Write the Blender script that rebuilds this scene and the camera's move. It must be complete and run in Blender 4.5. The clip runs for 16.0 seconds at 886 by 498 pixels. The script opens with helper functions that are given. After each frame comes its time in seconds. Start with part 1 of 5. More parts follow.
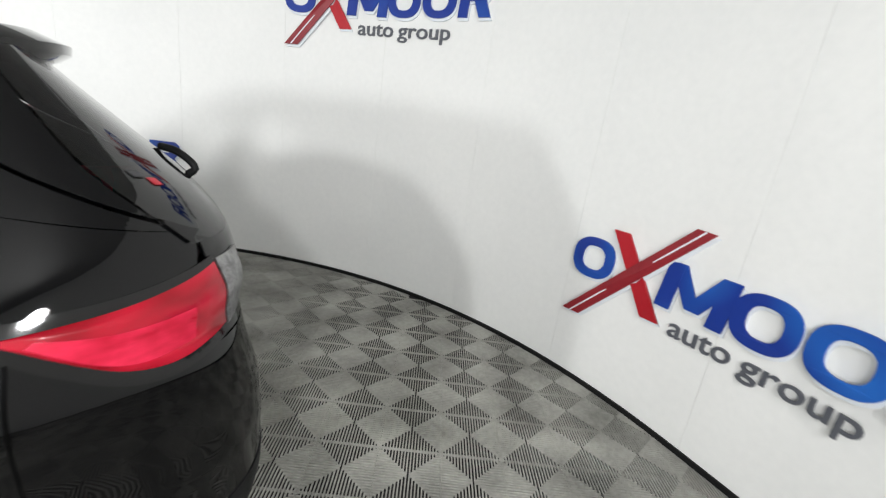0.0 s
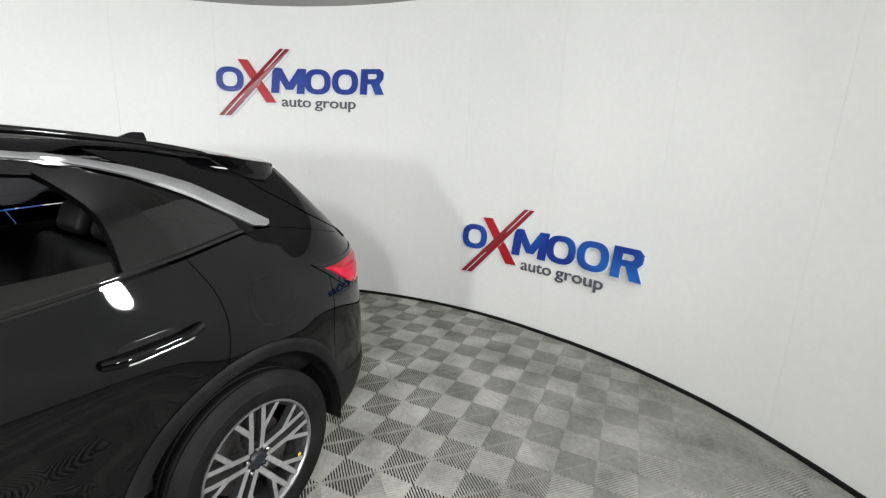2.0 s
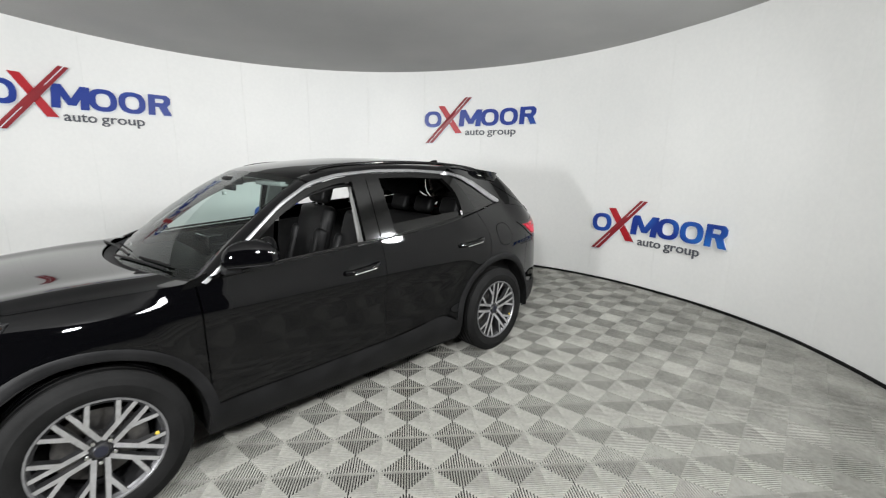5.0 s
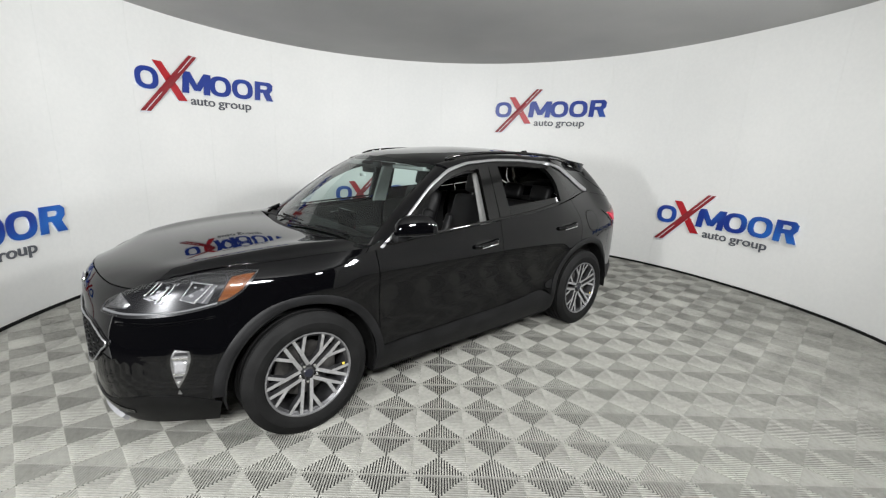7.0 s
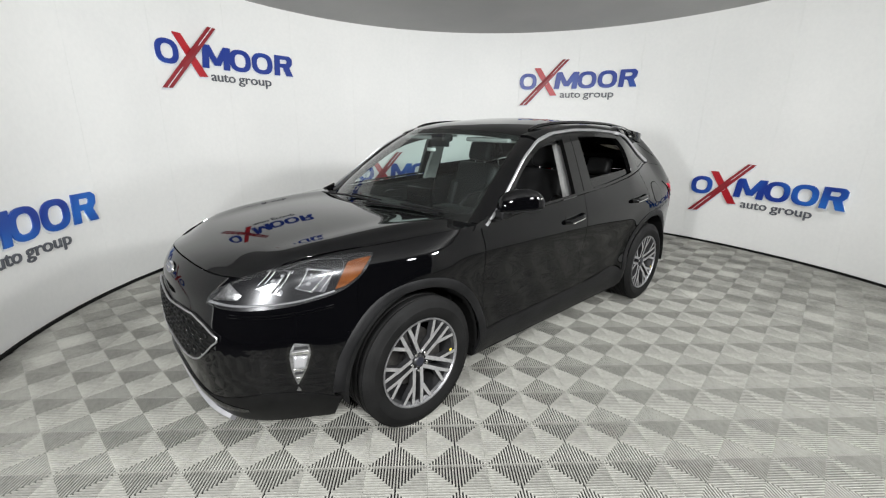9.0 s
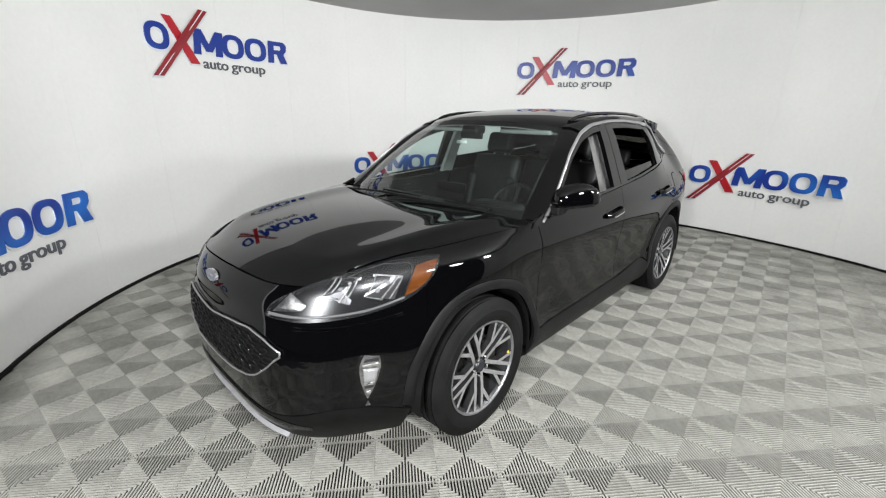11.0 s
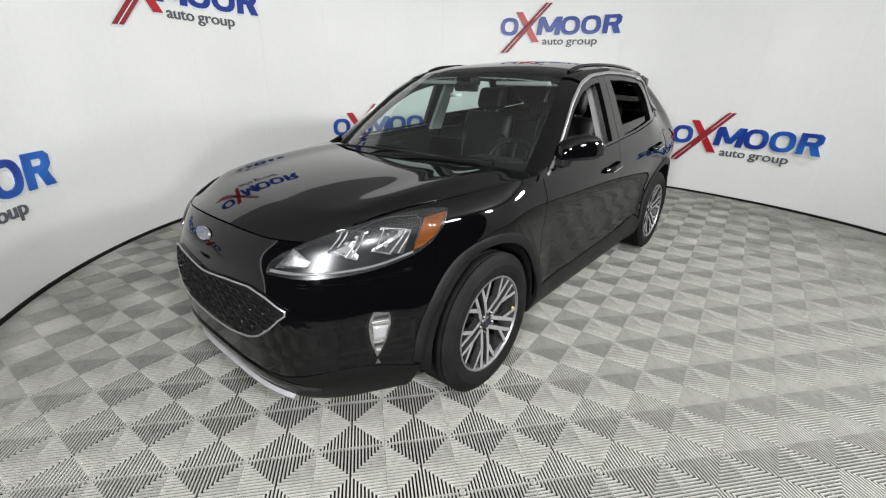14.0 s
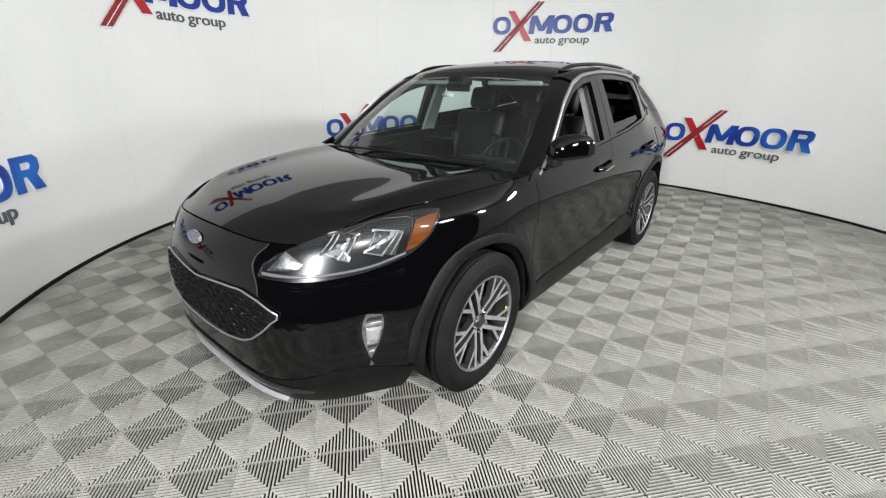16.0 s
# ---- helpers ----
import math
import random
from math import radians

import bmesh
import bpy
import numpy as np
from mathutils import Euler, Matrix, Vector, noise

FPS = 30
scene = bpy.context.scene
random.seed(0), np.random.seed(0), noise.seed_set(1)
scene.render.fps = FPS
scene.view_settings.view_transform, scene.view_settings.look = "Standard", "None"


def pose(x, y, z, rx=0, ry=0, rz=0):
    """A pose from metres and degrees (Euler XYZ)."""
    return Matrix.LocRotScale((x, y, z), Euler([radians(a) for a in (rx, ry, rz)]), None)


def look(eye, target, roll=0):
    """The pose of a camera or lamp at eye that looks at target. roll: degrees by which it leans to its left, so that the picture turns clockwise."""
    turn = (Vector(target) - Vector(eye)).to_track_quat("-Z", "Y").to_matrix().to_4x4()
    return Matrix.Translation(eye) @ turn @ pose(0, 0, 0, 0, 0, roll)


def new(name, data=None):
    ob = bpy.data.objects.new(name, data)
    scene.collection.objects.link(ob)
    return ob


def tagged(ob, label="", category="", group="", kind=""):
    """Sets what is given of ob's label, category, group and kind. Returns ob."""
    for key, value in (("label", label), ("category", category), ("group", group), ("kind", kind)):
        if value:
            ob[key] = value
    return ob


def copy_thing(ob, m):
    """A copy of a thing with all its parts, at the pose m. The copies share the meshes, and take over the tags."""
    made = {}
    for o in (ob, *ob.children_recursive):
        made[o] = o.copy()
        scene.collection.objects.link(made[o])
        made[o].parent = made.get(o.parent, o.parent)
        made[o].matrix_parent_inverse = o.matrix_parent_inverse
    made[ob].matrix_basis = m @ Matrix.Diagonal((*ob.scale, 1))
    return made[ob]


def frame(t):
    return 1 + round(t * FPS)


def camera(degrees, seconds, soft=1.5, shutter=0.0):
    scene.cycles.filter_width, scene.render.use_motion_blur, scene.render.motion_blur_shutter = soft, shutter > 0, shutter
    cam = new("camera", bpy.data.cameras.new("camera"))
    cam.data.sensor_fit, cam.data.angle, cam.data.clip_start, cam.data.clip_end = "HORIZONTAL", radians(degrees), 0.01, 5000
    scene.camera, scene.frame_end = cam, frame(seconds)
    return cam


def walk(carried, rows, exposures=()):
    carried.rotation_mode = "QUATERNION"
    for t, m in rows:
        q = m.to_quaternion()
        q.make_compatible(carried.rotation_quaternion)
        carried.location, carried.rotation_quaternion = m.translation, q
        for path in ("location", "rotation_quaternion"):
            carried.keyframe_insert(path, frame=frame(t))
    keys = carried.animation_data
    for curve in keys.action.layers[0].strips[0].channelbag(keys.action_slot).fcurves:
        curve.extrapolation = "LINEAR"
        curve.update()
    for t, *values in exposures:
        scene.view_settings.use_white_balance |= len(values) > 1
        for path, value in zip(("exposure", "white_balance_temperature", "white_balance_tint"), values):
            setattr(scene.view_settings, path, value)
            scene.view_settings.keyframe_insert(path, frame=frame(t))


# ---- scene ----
cam = camera(92.3, 16.0, soft=1.2, shutter=0.3)
PATH = [
    (0, (1.906, -1.657, 1.462), (3.189, -0.231, 0.896), 8.1),
    (0.5, (1.498, -1.871, 1.479), (2.961, -0.601, 0.983), 7.5),
    (1, (1.172, -2.019, 1.515), (2.724, -0.855, 1.029), 5.1),
    (1.5, (0.742, -2.051, 1.557), (2.397, -1.026, 1.099), 2.4),
    (2, (0.406, -2.211, 1.584), (2.11, -1.255, 1.158), 2.6),
    (2.5, (0.092, -2.364, 1.594), (1.779, -1.36, 1.209), 2.2),
    (3, (-0.291, -2.488, 1.606), (1.315, -1.357, 1.232), 2.0),
    (3.5, (-0.633, -2.619, 1.623), (0.885, -1.374, 1.24), 1.8),
    (4, (-0.927, -2.824, 1.604), (0.537, -1.515, 1.226), 0.6),
    (6.3, (-1.971, -3.185, 1.637), (-0.707, -1.698, 1.201), 2.1),
    (6.5, (-2.046, -3.164, 1.636), (-0.781, -1.682, 1.189), 2.5),
    (7, (-2.21, -3.012, 1.641), (-0.949, -1.533, 1.172), 2.2),
    (7.5, (-2.333, -2.87, 1.621), (-1.072, -1.391, 1.148), 1.2),
    (8, (-2.397, -2.698, 1.593), (-1.134, -1.215, 1.139), -0.3),
    (8.5, (-2.48, -2.546, 1.591), (-1.219, -1.074, 1.099), -1.2),
    (9, (-2.632, -2.431, 1.568), (-1.331, -1.018, 1.011), 0.9),
    (11.5, (-2.924, -1.978, 1.579), (-1.507, -0.713, 0.952), 0.4),
    (12, (-2.99, -1.95, 1.567), (-1.533, -0.753, 0.897), 0.8),
    (12.5, (-2.969, -1.909, 1.562), (-1.504, -0.749, 0.848), 2.0),
    (13, (-2.938, -1.881, 1.548), (-1.509, -0.685, 0.821), 1.1),
    (13.5, (-2.925, -1.888, 1.509), (-1.505, -0.683, 0.78), 0.8),
    (14, (-2.919, -1.893, 1.485), (-1.495, -0.697, 0.749), 0.9),
    (14.5, (-2.917, -1.896, 1.485), (-1.49, -0.709, 0.741), 0.8),
    (15, (-2.911, -1.894, 1.485), (-1.481, -0.712, 0.739), 0.7),
    (15.5, (-2.911, -1.9, 1.486), (-1.479, -0.718, 0.743), 0.5),
    (16, (-2.909, -1.903, 1.493), (-1.473, -0.723, 0.753), 0.5),
]
walk(cam, [(t, look(eye, target, roll)) for t, eye, target, roll in PATH], exposures=((0.0, 0.26), (1.0, 0.18), (2.5, 0.12), (6.0, 0.05), (16.0, 0.04)))

# ---- world and lamps ----
world = bpy.data.worlds.new("world")
scene.world = world
world.use_nodes = True
world.node_tree.nodes["Background"].inputs[0].default_value = (1, 1, 1, 1)
world.node_tree.nodes["Background"].inputs[1].default_value = 0.02
scene.view_settings.exposure = 0.0

CX, CY, RAD, HIGH = 0.37, -0.2655, 3.886, 3.25   # the round booth


def disc_lamp(name, eye, target, size, power, colour=(0.985, 0.995, 1.0)):
    lamp = bpy.data.lights.new(name, "AREA")
    lamp.shape, lamp.size, lamp.energy, lamp.color = "DISK", size, power, colour
    ob = new(name, lamp)
    ob.matrix_world = look(eye, target)
    return ob


disc_lamp("studio_lamp", (-4.3, -2.0, 1.75), (0.0, 1.2, 1.2), 0.42, 142)
disc_lamp("studio_lamp", (-3.0, -3.7, 2.75), (-0.8, 1.2, 1.3), 0.50, 158)
disc_lamp("studio_lamp", (-0.95, -3.85, 2.62), (-0.8, 1.0, 1.0), 0.36, 24)
disc_lamp("studio_lamp", (0.30, -3.9, 2.62), (-0.2, 1.4, 1.2), 0.36, 92)
disc_lamp("studio_lamp", (2.32, -3.43, 2.40), (-0.8, 1.2, 1.3), 0.36, 62)


# ---- materials ----
def material(name):
    m = bpy.data.materials.new(name)
    m.use_nodes = True
    t = m.node_tree
    t.nodes.clear()
    out = t.nodes.new("ShaderNodeOutputMaterial")
    b = t.nodes.new("ShaderNodeBsdfPrincipled")
    t.links.new(b.outputs[0], out.inputs[0])
    return m, t, b, out


def ramp(t, fac, stops):
    r = t.nodes.new("ShaderNodeValToRGB")
    while len(r.color_ramp.elements) < len(stops):
        r.color_ramp.elements.new(0.5)
    for e, (p, c) in zip(r.color_ramp.elements, stops):
        e.position, e.color = p, (*c, 1) if len(c) == 3 else c
    t.links.new(fac, r.inputs[0])
    return r.outputs[0]


def noise_of(t, scale, detail=4.0, stretch=None):
    co = t.nodes.new("ShaderNodeTexCoord")
    n = t.nodes.new("ShaderNodeTexNoise")
    n.inputs["Scale"].default_value, n.inputs["Detail"].default_value = scale, detail
    if stretch:
        mp = t.nodes.new("ShaderNodeMapping")
        mp.inputs["Scale"].default_value = stretch
        t.links.new(co.outputs["Object"], mp.inputs[0])
        t.links.new(mp.outputs[0], n.inputs[0])
    else:
        t.links.new(co.outputs["Object"], n.inputs[0])
    return n.outputs[0]


def bump(t, b, height, strength, distance):
    n = t.nodes.new("ShaderNodeBump")
    n.inputs["Strength"].default_value, n.inputs["Distance"].default_value = strength, distance
    t.links.new(height, n.inputs["Height"])
    t.links.new(n.outputs[0], b.inputs["Normal"])


def worn(name, low, high, scale, rough=0.5, metal=0.0, grain=0.0, spread=0.08, fine=60.0, spec=0.5, stretch=None):
    """A surface between two colours, mottled at two scales, with fine relief."""
    m, t, b, out = material(name)
    mix = t.nodes.new("ShaderNodeMath")
    mix.operation = "MULTIPLY_ADD"
    a, c = noise_of(t, scale, 5, stretch), noise_of(t, fine, 3)
    t.links.new(c, mix.inputs[0])
    mix.inputs[1].default_value = 0.35
    t.links.new(a, mix.inputs[2])
    t.links.new(ramp(t, mix.outputs[0], [(0.45, low), (0.9, high)]), b.inputs["Base Color"])
    rr = t.nodes.new("ShaderNodeMapRange")
    rr.inputs[3].default_value, rr.inputs[4].default_value = rough - spread, rough + spread
    t.links.new(a, rr.inputs[0])
    t.links.new(rr.outputs[0], b.inputs["Roughness"])
    b.inputs["Metallic"].default_value = metal
    b.inputs["Specular IOR Level"].default_value = spec
    if grain:
        bump(t, b, c, grain, 0.004)
    return m


def plain(name, colour, rough, metal=0.0, coat=0.0, emit=0.0):
    m, t, b, out = material(name)
    b.inputs["Base Color"].default_value = (*colour, 1)
    b.inputs["Roughness"].default_value, b.inputs["Metallic"].default_value = rough, metal
    b.inputs["Coat Weight"].default_value, b.inputs["Coat Roughness"].default_value = coat, 0.03
    return m


def glass(name, tint, ior=1.5):
    """A thin pane: clear with its tint, and mirror gloss by the angle."""
    m, t, b, out = material(name)
    t.nodes.remove(b)
    clear, gloss, mix, fr = (t.nodes.new(n) for n in ("ShaderNodeBsdfTransparent", "ShaderNodeBsdfGlossy", "ShaderNodeMixShader", "ShaderNodeFresnel"))
    clear.inputs[0].default_value = (*tint, 1)
    gloss.inputs["Roughness"].default_value = 0.01
    fr.inputs[0].default_value = ior
    t.links.new(fr.outputs[0], mix.inputs[0])
    t.links.new(clear.outputs[0], mix.inputs[1])
    t.links.new(gloss.outputs[0], mix.inputs[2])
    t.links.new(mix.outputs[0], out.inputs[0])
    return m


def paint_black():
    m, t, b, out = material("black_paint")
    fl = noise_of(t, 900, 2)
    t.links.new(ramp(t, fl, [(0.40, (0.0008, 0.0008, 0.0010)), (0.75, (0.0022, 0.0022, 0.0028))]), b.inputs["Base Color"])
    b.inputs["Roughness"].default_value = 0.30
    b.inputs["Specular IOR Level"].default_value = 0.0
    b.inputs["Coat Weight"].default_value = 1.0
    b.inputs["Coat Roughness"].default_value = 0.032
    b.inputs["Coat IOR"].default_value = 1.44
    return m


WALL = worn("white_wall_board", (0.74, 0.745, 0.73), (0.82, 0.82, 0.80), 0.6, rough=0.42, spread=0.06, grain=0.02, fine=25)
CEIL = worn("grey_ceiling", (0.36, 0.36, 0.355), (0.44, 0.44, 0.43), 0.8, rough=0.8)
TILE = worn("grey_rib_plastic", (0.20, 0.198, 0.180), (0.43, 0.426, 0.388), 3.0, rough=0.55, spread=0.1, fine=35, grain=0.1, spec=0.2)
# near black: the shade in the gaps between tile ribs is put into this colour
UNDER = worn("shade_black_subfloor", (0.006, 0.006, 0.006), (0.014, 0.014, 0.014), 2.0, rough=0.8)
OUTER = worn("grey_hall_wall", (0.10, 0.10, 0.10), (0.16, 0.16, 0.16), 0.4, rough=0.8)
RUBBER = worn("black_rubber", (0.004, 0.004, 0.004), (0.011, 0.011, 0.011), 6, rough=0.66, grain=0.15, fine=120, spec=0.12)
BASE = worn("black_base_trim", (0.005, 0.005, 0.005), (0.010, 0.010, 0.010), 3, rough=0.7, spec=0.2)
PAINT = paint_black()
CLAD = worn("black_grained_plastic", (0.004, 0.004, 0.0043), (0.010, 0.010, 0.0105), 8, rough=0.5, grain=0.12, fine=400, spec=0.18)
PIANO = plain("gloss_black_trim", (0.003, 0.003, 0.003), 0.07)
CHROME = plain("bright_trim", (0.80, 0.80, 0.80), 0.16, metal=1.0)
SATIN = worn("satin_aluminium", (0.40, 0.40, 0.41), (0.50, 0.50, 0.51), 14, rough=0.34, metal=0.88, spread=0.03)
SILVER = worn("silvered_reflector", (0.16, 0.16, 0.16), (0.46, 0.46, 0.46), 45, rough=0.34, metal=0.95, fine=160, grain=0.35)
GRID = worn("black_grille_plastic", (0.003, 0.003, 0.003), (0.006, 0.006, 0.006), 20, rough=0.42, spec=0.16)
MACHINED = worn("machined_alloy", (0.52, 0.52, 0.53), (0.66, 0.66, 0.67), 40, rough=0.36, metal=0.85, fine=300)
DARKALLOY = worn("dark_alloy", (0.035, 0.035, 0.037), (0.06, 0.06, 0.062), 20, rough=0.35, metal=0.6)
RIMEDGE = worn("rim_edge_alloy", (0.26, 0.26, 0.27), (0.36, 0.36, 0.37), 30, rough=0.4, metal=0.85)
SKID = worn("silver_plastic", (0.24, 0.24, 0.25), (0.32, 0.32, 0.33), 10, rough=0.45)
IRON = worn("brake_iron", (0.10, 0.10, 0.10), (0.20, 0.19, 0.18), 20, rough=0.45, metal=0.9)
SCREEN = glass("windscreen_glass", (0.64, 0.80, 0.76), 1.70)
PRIVACY = glass("privacy_glass", (0.06, 0.06, 0.065), 1.75)
LENS = glass("clear_lens", (0.95, 0.96, 0.97))
AMBER = worn("amber_lens", (0.055, 0.013, 0.001), (0.12, 0.034, 0.002), 12, rough=0.35, fine=90, spec=0.25, stretch=(1, 1, 5))
CLEARGREY = plain("clear_grey_lens", (0.22, 0.22, 0.225), 0.12, coat=1.0)
LAMPCORE = worn("bright_red_lens", (0.30, 0.003, 0.014), (0.58, 0.020, 0.060), 9, rough=0.3, fine=40, spec=0.2, stretch=(1, 1, 4))
DEEPCHROME = plain("dark_chrome", (0.10, 0.10, 0.105), 0.30, metal=0.9)
LEATHER = worn("black_leather", (0.005, 0.005, 0.005), (0.011, 0.011, 0.0115), 10, rough=0.5, grain=0.06, fine=220, spec=0.3)
DASH = worn("black_dash_plastic", (0.005, 0.005, 0.005), (0.011, 0.011, 0.011), 12, rough=0.6, grain=0.08, fine=300, spec=0.25)
LINER = worn("pale_grey_headliner", (0.42, 0.42, 0.41), (0.52, 0.52, 0.50), 20, rough=0.9)
RED = worn("red_sign_face", (0.36, 0.010, 0.018), (0.46, 0.016, 0.026), 4, rough=0.35)
WINE = worn("dark_red_sign_face", (0.20, 0.012, 0.02), (0.28, 0.018, 0.025), 4, rough=0.35)
PALE = plain("pale_sign_edge", (0.72, 0.76, 0.80), 0.4)
GREYINK = plain("grey_sign_letter", (0.09, 0.095, 0.11), 0.5)
BADGE = plain("blue_grey_badge_enamel", (0.17, 0.175, 0.20), 0.42, metal=0.4, coat=0.2)

HUBBLUE = plain("dark_blue_hub_enamel", (0.008, 0.009, 0.018), 0.3, coat=0.5)
PILLARGREY = worn("grey_pillar_cloth", (0.22, 0.22, 0.215), (0.30, 0.30, 0.29), 20, rough=0.9)


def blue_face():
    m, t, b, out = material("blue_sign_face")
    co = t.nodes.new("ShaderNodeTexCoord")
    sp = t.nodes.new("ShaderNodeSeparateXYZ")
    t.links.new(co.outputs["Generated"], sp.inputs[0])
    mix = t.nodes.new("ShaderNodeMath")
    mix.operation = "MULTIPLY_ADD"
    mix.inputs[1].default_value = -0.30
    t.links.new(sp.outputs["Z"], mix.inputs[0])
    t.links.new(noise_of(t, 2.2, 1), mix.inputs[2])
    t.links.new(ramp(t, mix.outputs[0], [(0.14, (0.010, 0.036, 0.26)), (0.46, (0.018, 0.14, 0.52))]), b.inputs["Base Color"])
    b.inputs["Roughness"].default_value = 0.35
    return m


def lamp_red():
    m, t, b, out = material("red_lamp_lens")
    t.links.new(ramp(t, noise_of(t, 7, 1, (1, 1, 3)), [(0.35, (0.20, 0.002, 0.008)), (0.75, (0.42, 0.008, 0.026))]), b.inputs["Base Color"])
    b.inputs["Roughness"].default_value = 0.25
    b.inputs["Specular IOR Level"].default_value = 0.15
    b.inputs["Coat Weight"].default_value = 0.6
    b.inputs["Coat IOR"].default_value = 1.4
    b.inputs["Subsurface Weight"].default_value = 0.0
    return m


BLUE, TAIL = blue_face(), lamp_red()


# ---- mesh helpers ----
def mesh_from(name, verts, faces, smooth=False):
    me = bpy.data.meshes.new(name)
    me.from_pydata([tuple(v) for v in verts], [], faces)
    me.update()
    if smooth:
        me.shade_smooth()
        me.set_sharp_from_angle(angle=radians(40))
    return me


def put(name, me, mat, parent=None, label="", **tags):
    ob = new(name, me)
    if mat and not me.materials:
        me.materials.append(mat)
    ob.parent = parent
    return tagged(ob, label, **tags)


def part(name, bm, mat, parent, label="", smooth=False):
    me = bpy.data.meshes.new(name)
    bmesh.ops.recalc_face_normals(bm, faces=bm.faces)
    bm.to_mesh(me)
    bm.free()
    if smooth:
        me.shade_smooth()
    return put(name, me, mat, parent, label)


def thing(name, label, category, at=(0, 0, 0), group="", kind=""):
    ob = new(name)
    ob.location = at
    return tagged(ob, label, category, group, kind)


def box(bm, lo, hi, bevel=0.0, m=None):
    c = [(a + b) / 2 for a, b in zip(lo, hi)]
    d = [b - a for a, b in zip(lo, hi)]
    g = bmesh.ops.create_cube(bm, size=1, matrix=(m or Matrix()) @ Matrix.Translation(c) @ Matrix.Diagonal((*d, 1)))
    if bevel:
        es = list({e for v in g["verts"] for e in v.link_edges})
        bmesh.ops.bevel(bm, geom=es, offset=bevel, segments=3, affect="EDGES", profile=0.5)


def lathe(profile, n=64, axis_y=True, closed=False):
    """Verts and faces of a profile [(radius, along)] turned about the y axis."""
    vs, fs, k = [], [], len(profile)
    for i in range(n):
        a = 2 * math.pi * i / n
        for r, h in profile:
            vs.append((r * math.cos(a), h, r * math.sin(a)))
    for i in range(n):
        for j in range(k if closed else k - 1):
            p, q = i * k + j, i * k + (j + 1) % k
            p2, q2 = ((i + 1) % n) * k + j, ((i + 1) % n) * k + (j + 1) % k
            fs.append((p, q, q2, p2))
    return vs, fs


def tube(name, pts, radius, mat, parent, label="", flat=1.0):
    """A bent bar through the points, as a mesh."""
    cu = bpy.data.curves.new(name, "CURVE")
    cu.dimensions, cu.bevel_depth, cu.bevel_resolution, cu.use_fill_caps = "3D", radius, 3, True
    sp = cu.splines.new("POLY")
    sp.points.add(len(pts) - 1)
    for p, c in zip(sp.points, pts):
        p.co = (*c, 1)
    tmp = bpy.data.objects.new(name, cu)
    me = bpy.data.meshes.new_from_object(tmp)
    bpy.data.objects.remove(tmp)
    me.shade_smooth()
    return put(name, me, mat, parent, label)


# ---- the booth ----
def wall_radius(a):
    """The booth is a little wider towards its open end."""
    return RAD + 0.085 * min(1.0, max(0.0, (-a - 0.26) / 0.38))


def ceiling_at(x, y):
    """The ceiling sags a little towards the back of the booth."""
    return 3.102 - 0.0081 * x - 0.0304 * y


def on_wall(arc, z, proud=0.0):
    """A place on the inside of the round wall: metres along it, height, and metres out of it."""
    a = arc / RAD
    return (CX + (RAD - proud) * math.cos(a), CY + (RAD - proud) * math.sin(a), z)


def arc_block(name, a0, a1, z0, z1, r0, r1, mat, parent, n=10, label="", bevel=0.0):
    vs, fs = [], []
    for i in range(n + 1):
        a = a0 + (a1 - a0) * i / n
        more = wall_radius(a) - RAD
        for r, z in ((r0, z0), (r0, z1), (r1, z1), (r1, z0)):
            vs.append((CX + (r + more) * math.cos(a), CY + (r + more) * math.sin(a), z))
    for i in range(n):
        for k in range(4):
            p, q = i * 4 + k, i * 4 + (k + 1) % 4
            fs.append((p, q, q + 4, p + 4))
    fs += [(3, 2, 1, 0), tuple(n * 4 + k for k in range(4))]
    return put(name, mesh_from(name, vs, fs, True), mat, parent, label)


BOARD = radians(13.47)     # boards about 0.91 m wide
A0, A1 = -7 * BOARD, 13 * BOARD
wall = thing("wall_round", "white curved booth wall of smooth upright boards", "wall", kind="structure")
boards = 20
for i in range(boards):
    b0, b1 = A0 + (A1 - A0) * i / boards, A0 + (A1 - A0) * (i + 1) / boards
    arc_block("panel", b0 + 0.00014, b1 - 0.00014, 0.0, HIGH, RAD, RAD + 0.08, WALL, wall)
arc_block("wall_backing", A0, A1, 0.0, HIGH + 0.05, RAD + 0.083, RAD + 0.16, WALL, wall, n=80)
trim = thing("baseboard", "black rubber trim along the foot of the booth wall", "baseboard", kind="structure")
arc_block("trim_strip", A0, A1, 0.0, 0.028, RAD - 0.016, RAD - 0.002, BASE, trim, n=110)

bm = bmesh.new()
bmesh.ops.create_circle(bm, cap_ends=True, segments=96, radius=RAD + 0.16, matrix=pose(CX, CY, 0))
for v in bm.verts:
    v.co.z = ceiling_at(v.co.x, v.co.y)
for f in list(bm.faces):
    f.normal_flip()
ce = bmesh.ops.extrude_face_region(bm, geom=list(bm.faces))
bmesh.ops.translate(bm, verts=[v for v in ce["geom"] if isinstance(v, bmesh.types.BMVert)], vec=(0, 0, 0.08))
me = bpy.data.meshes.new("ceiling")
bmesh.ops.recalc_face_normals(bm, faces=bm.faces)
bm.to_mesh(me)
bm.free()
put("ceiling", me, CEIL, None, "plain grey flat ceiling above the booth", category="ceiling", kind="structure")

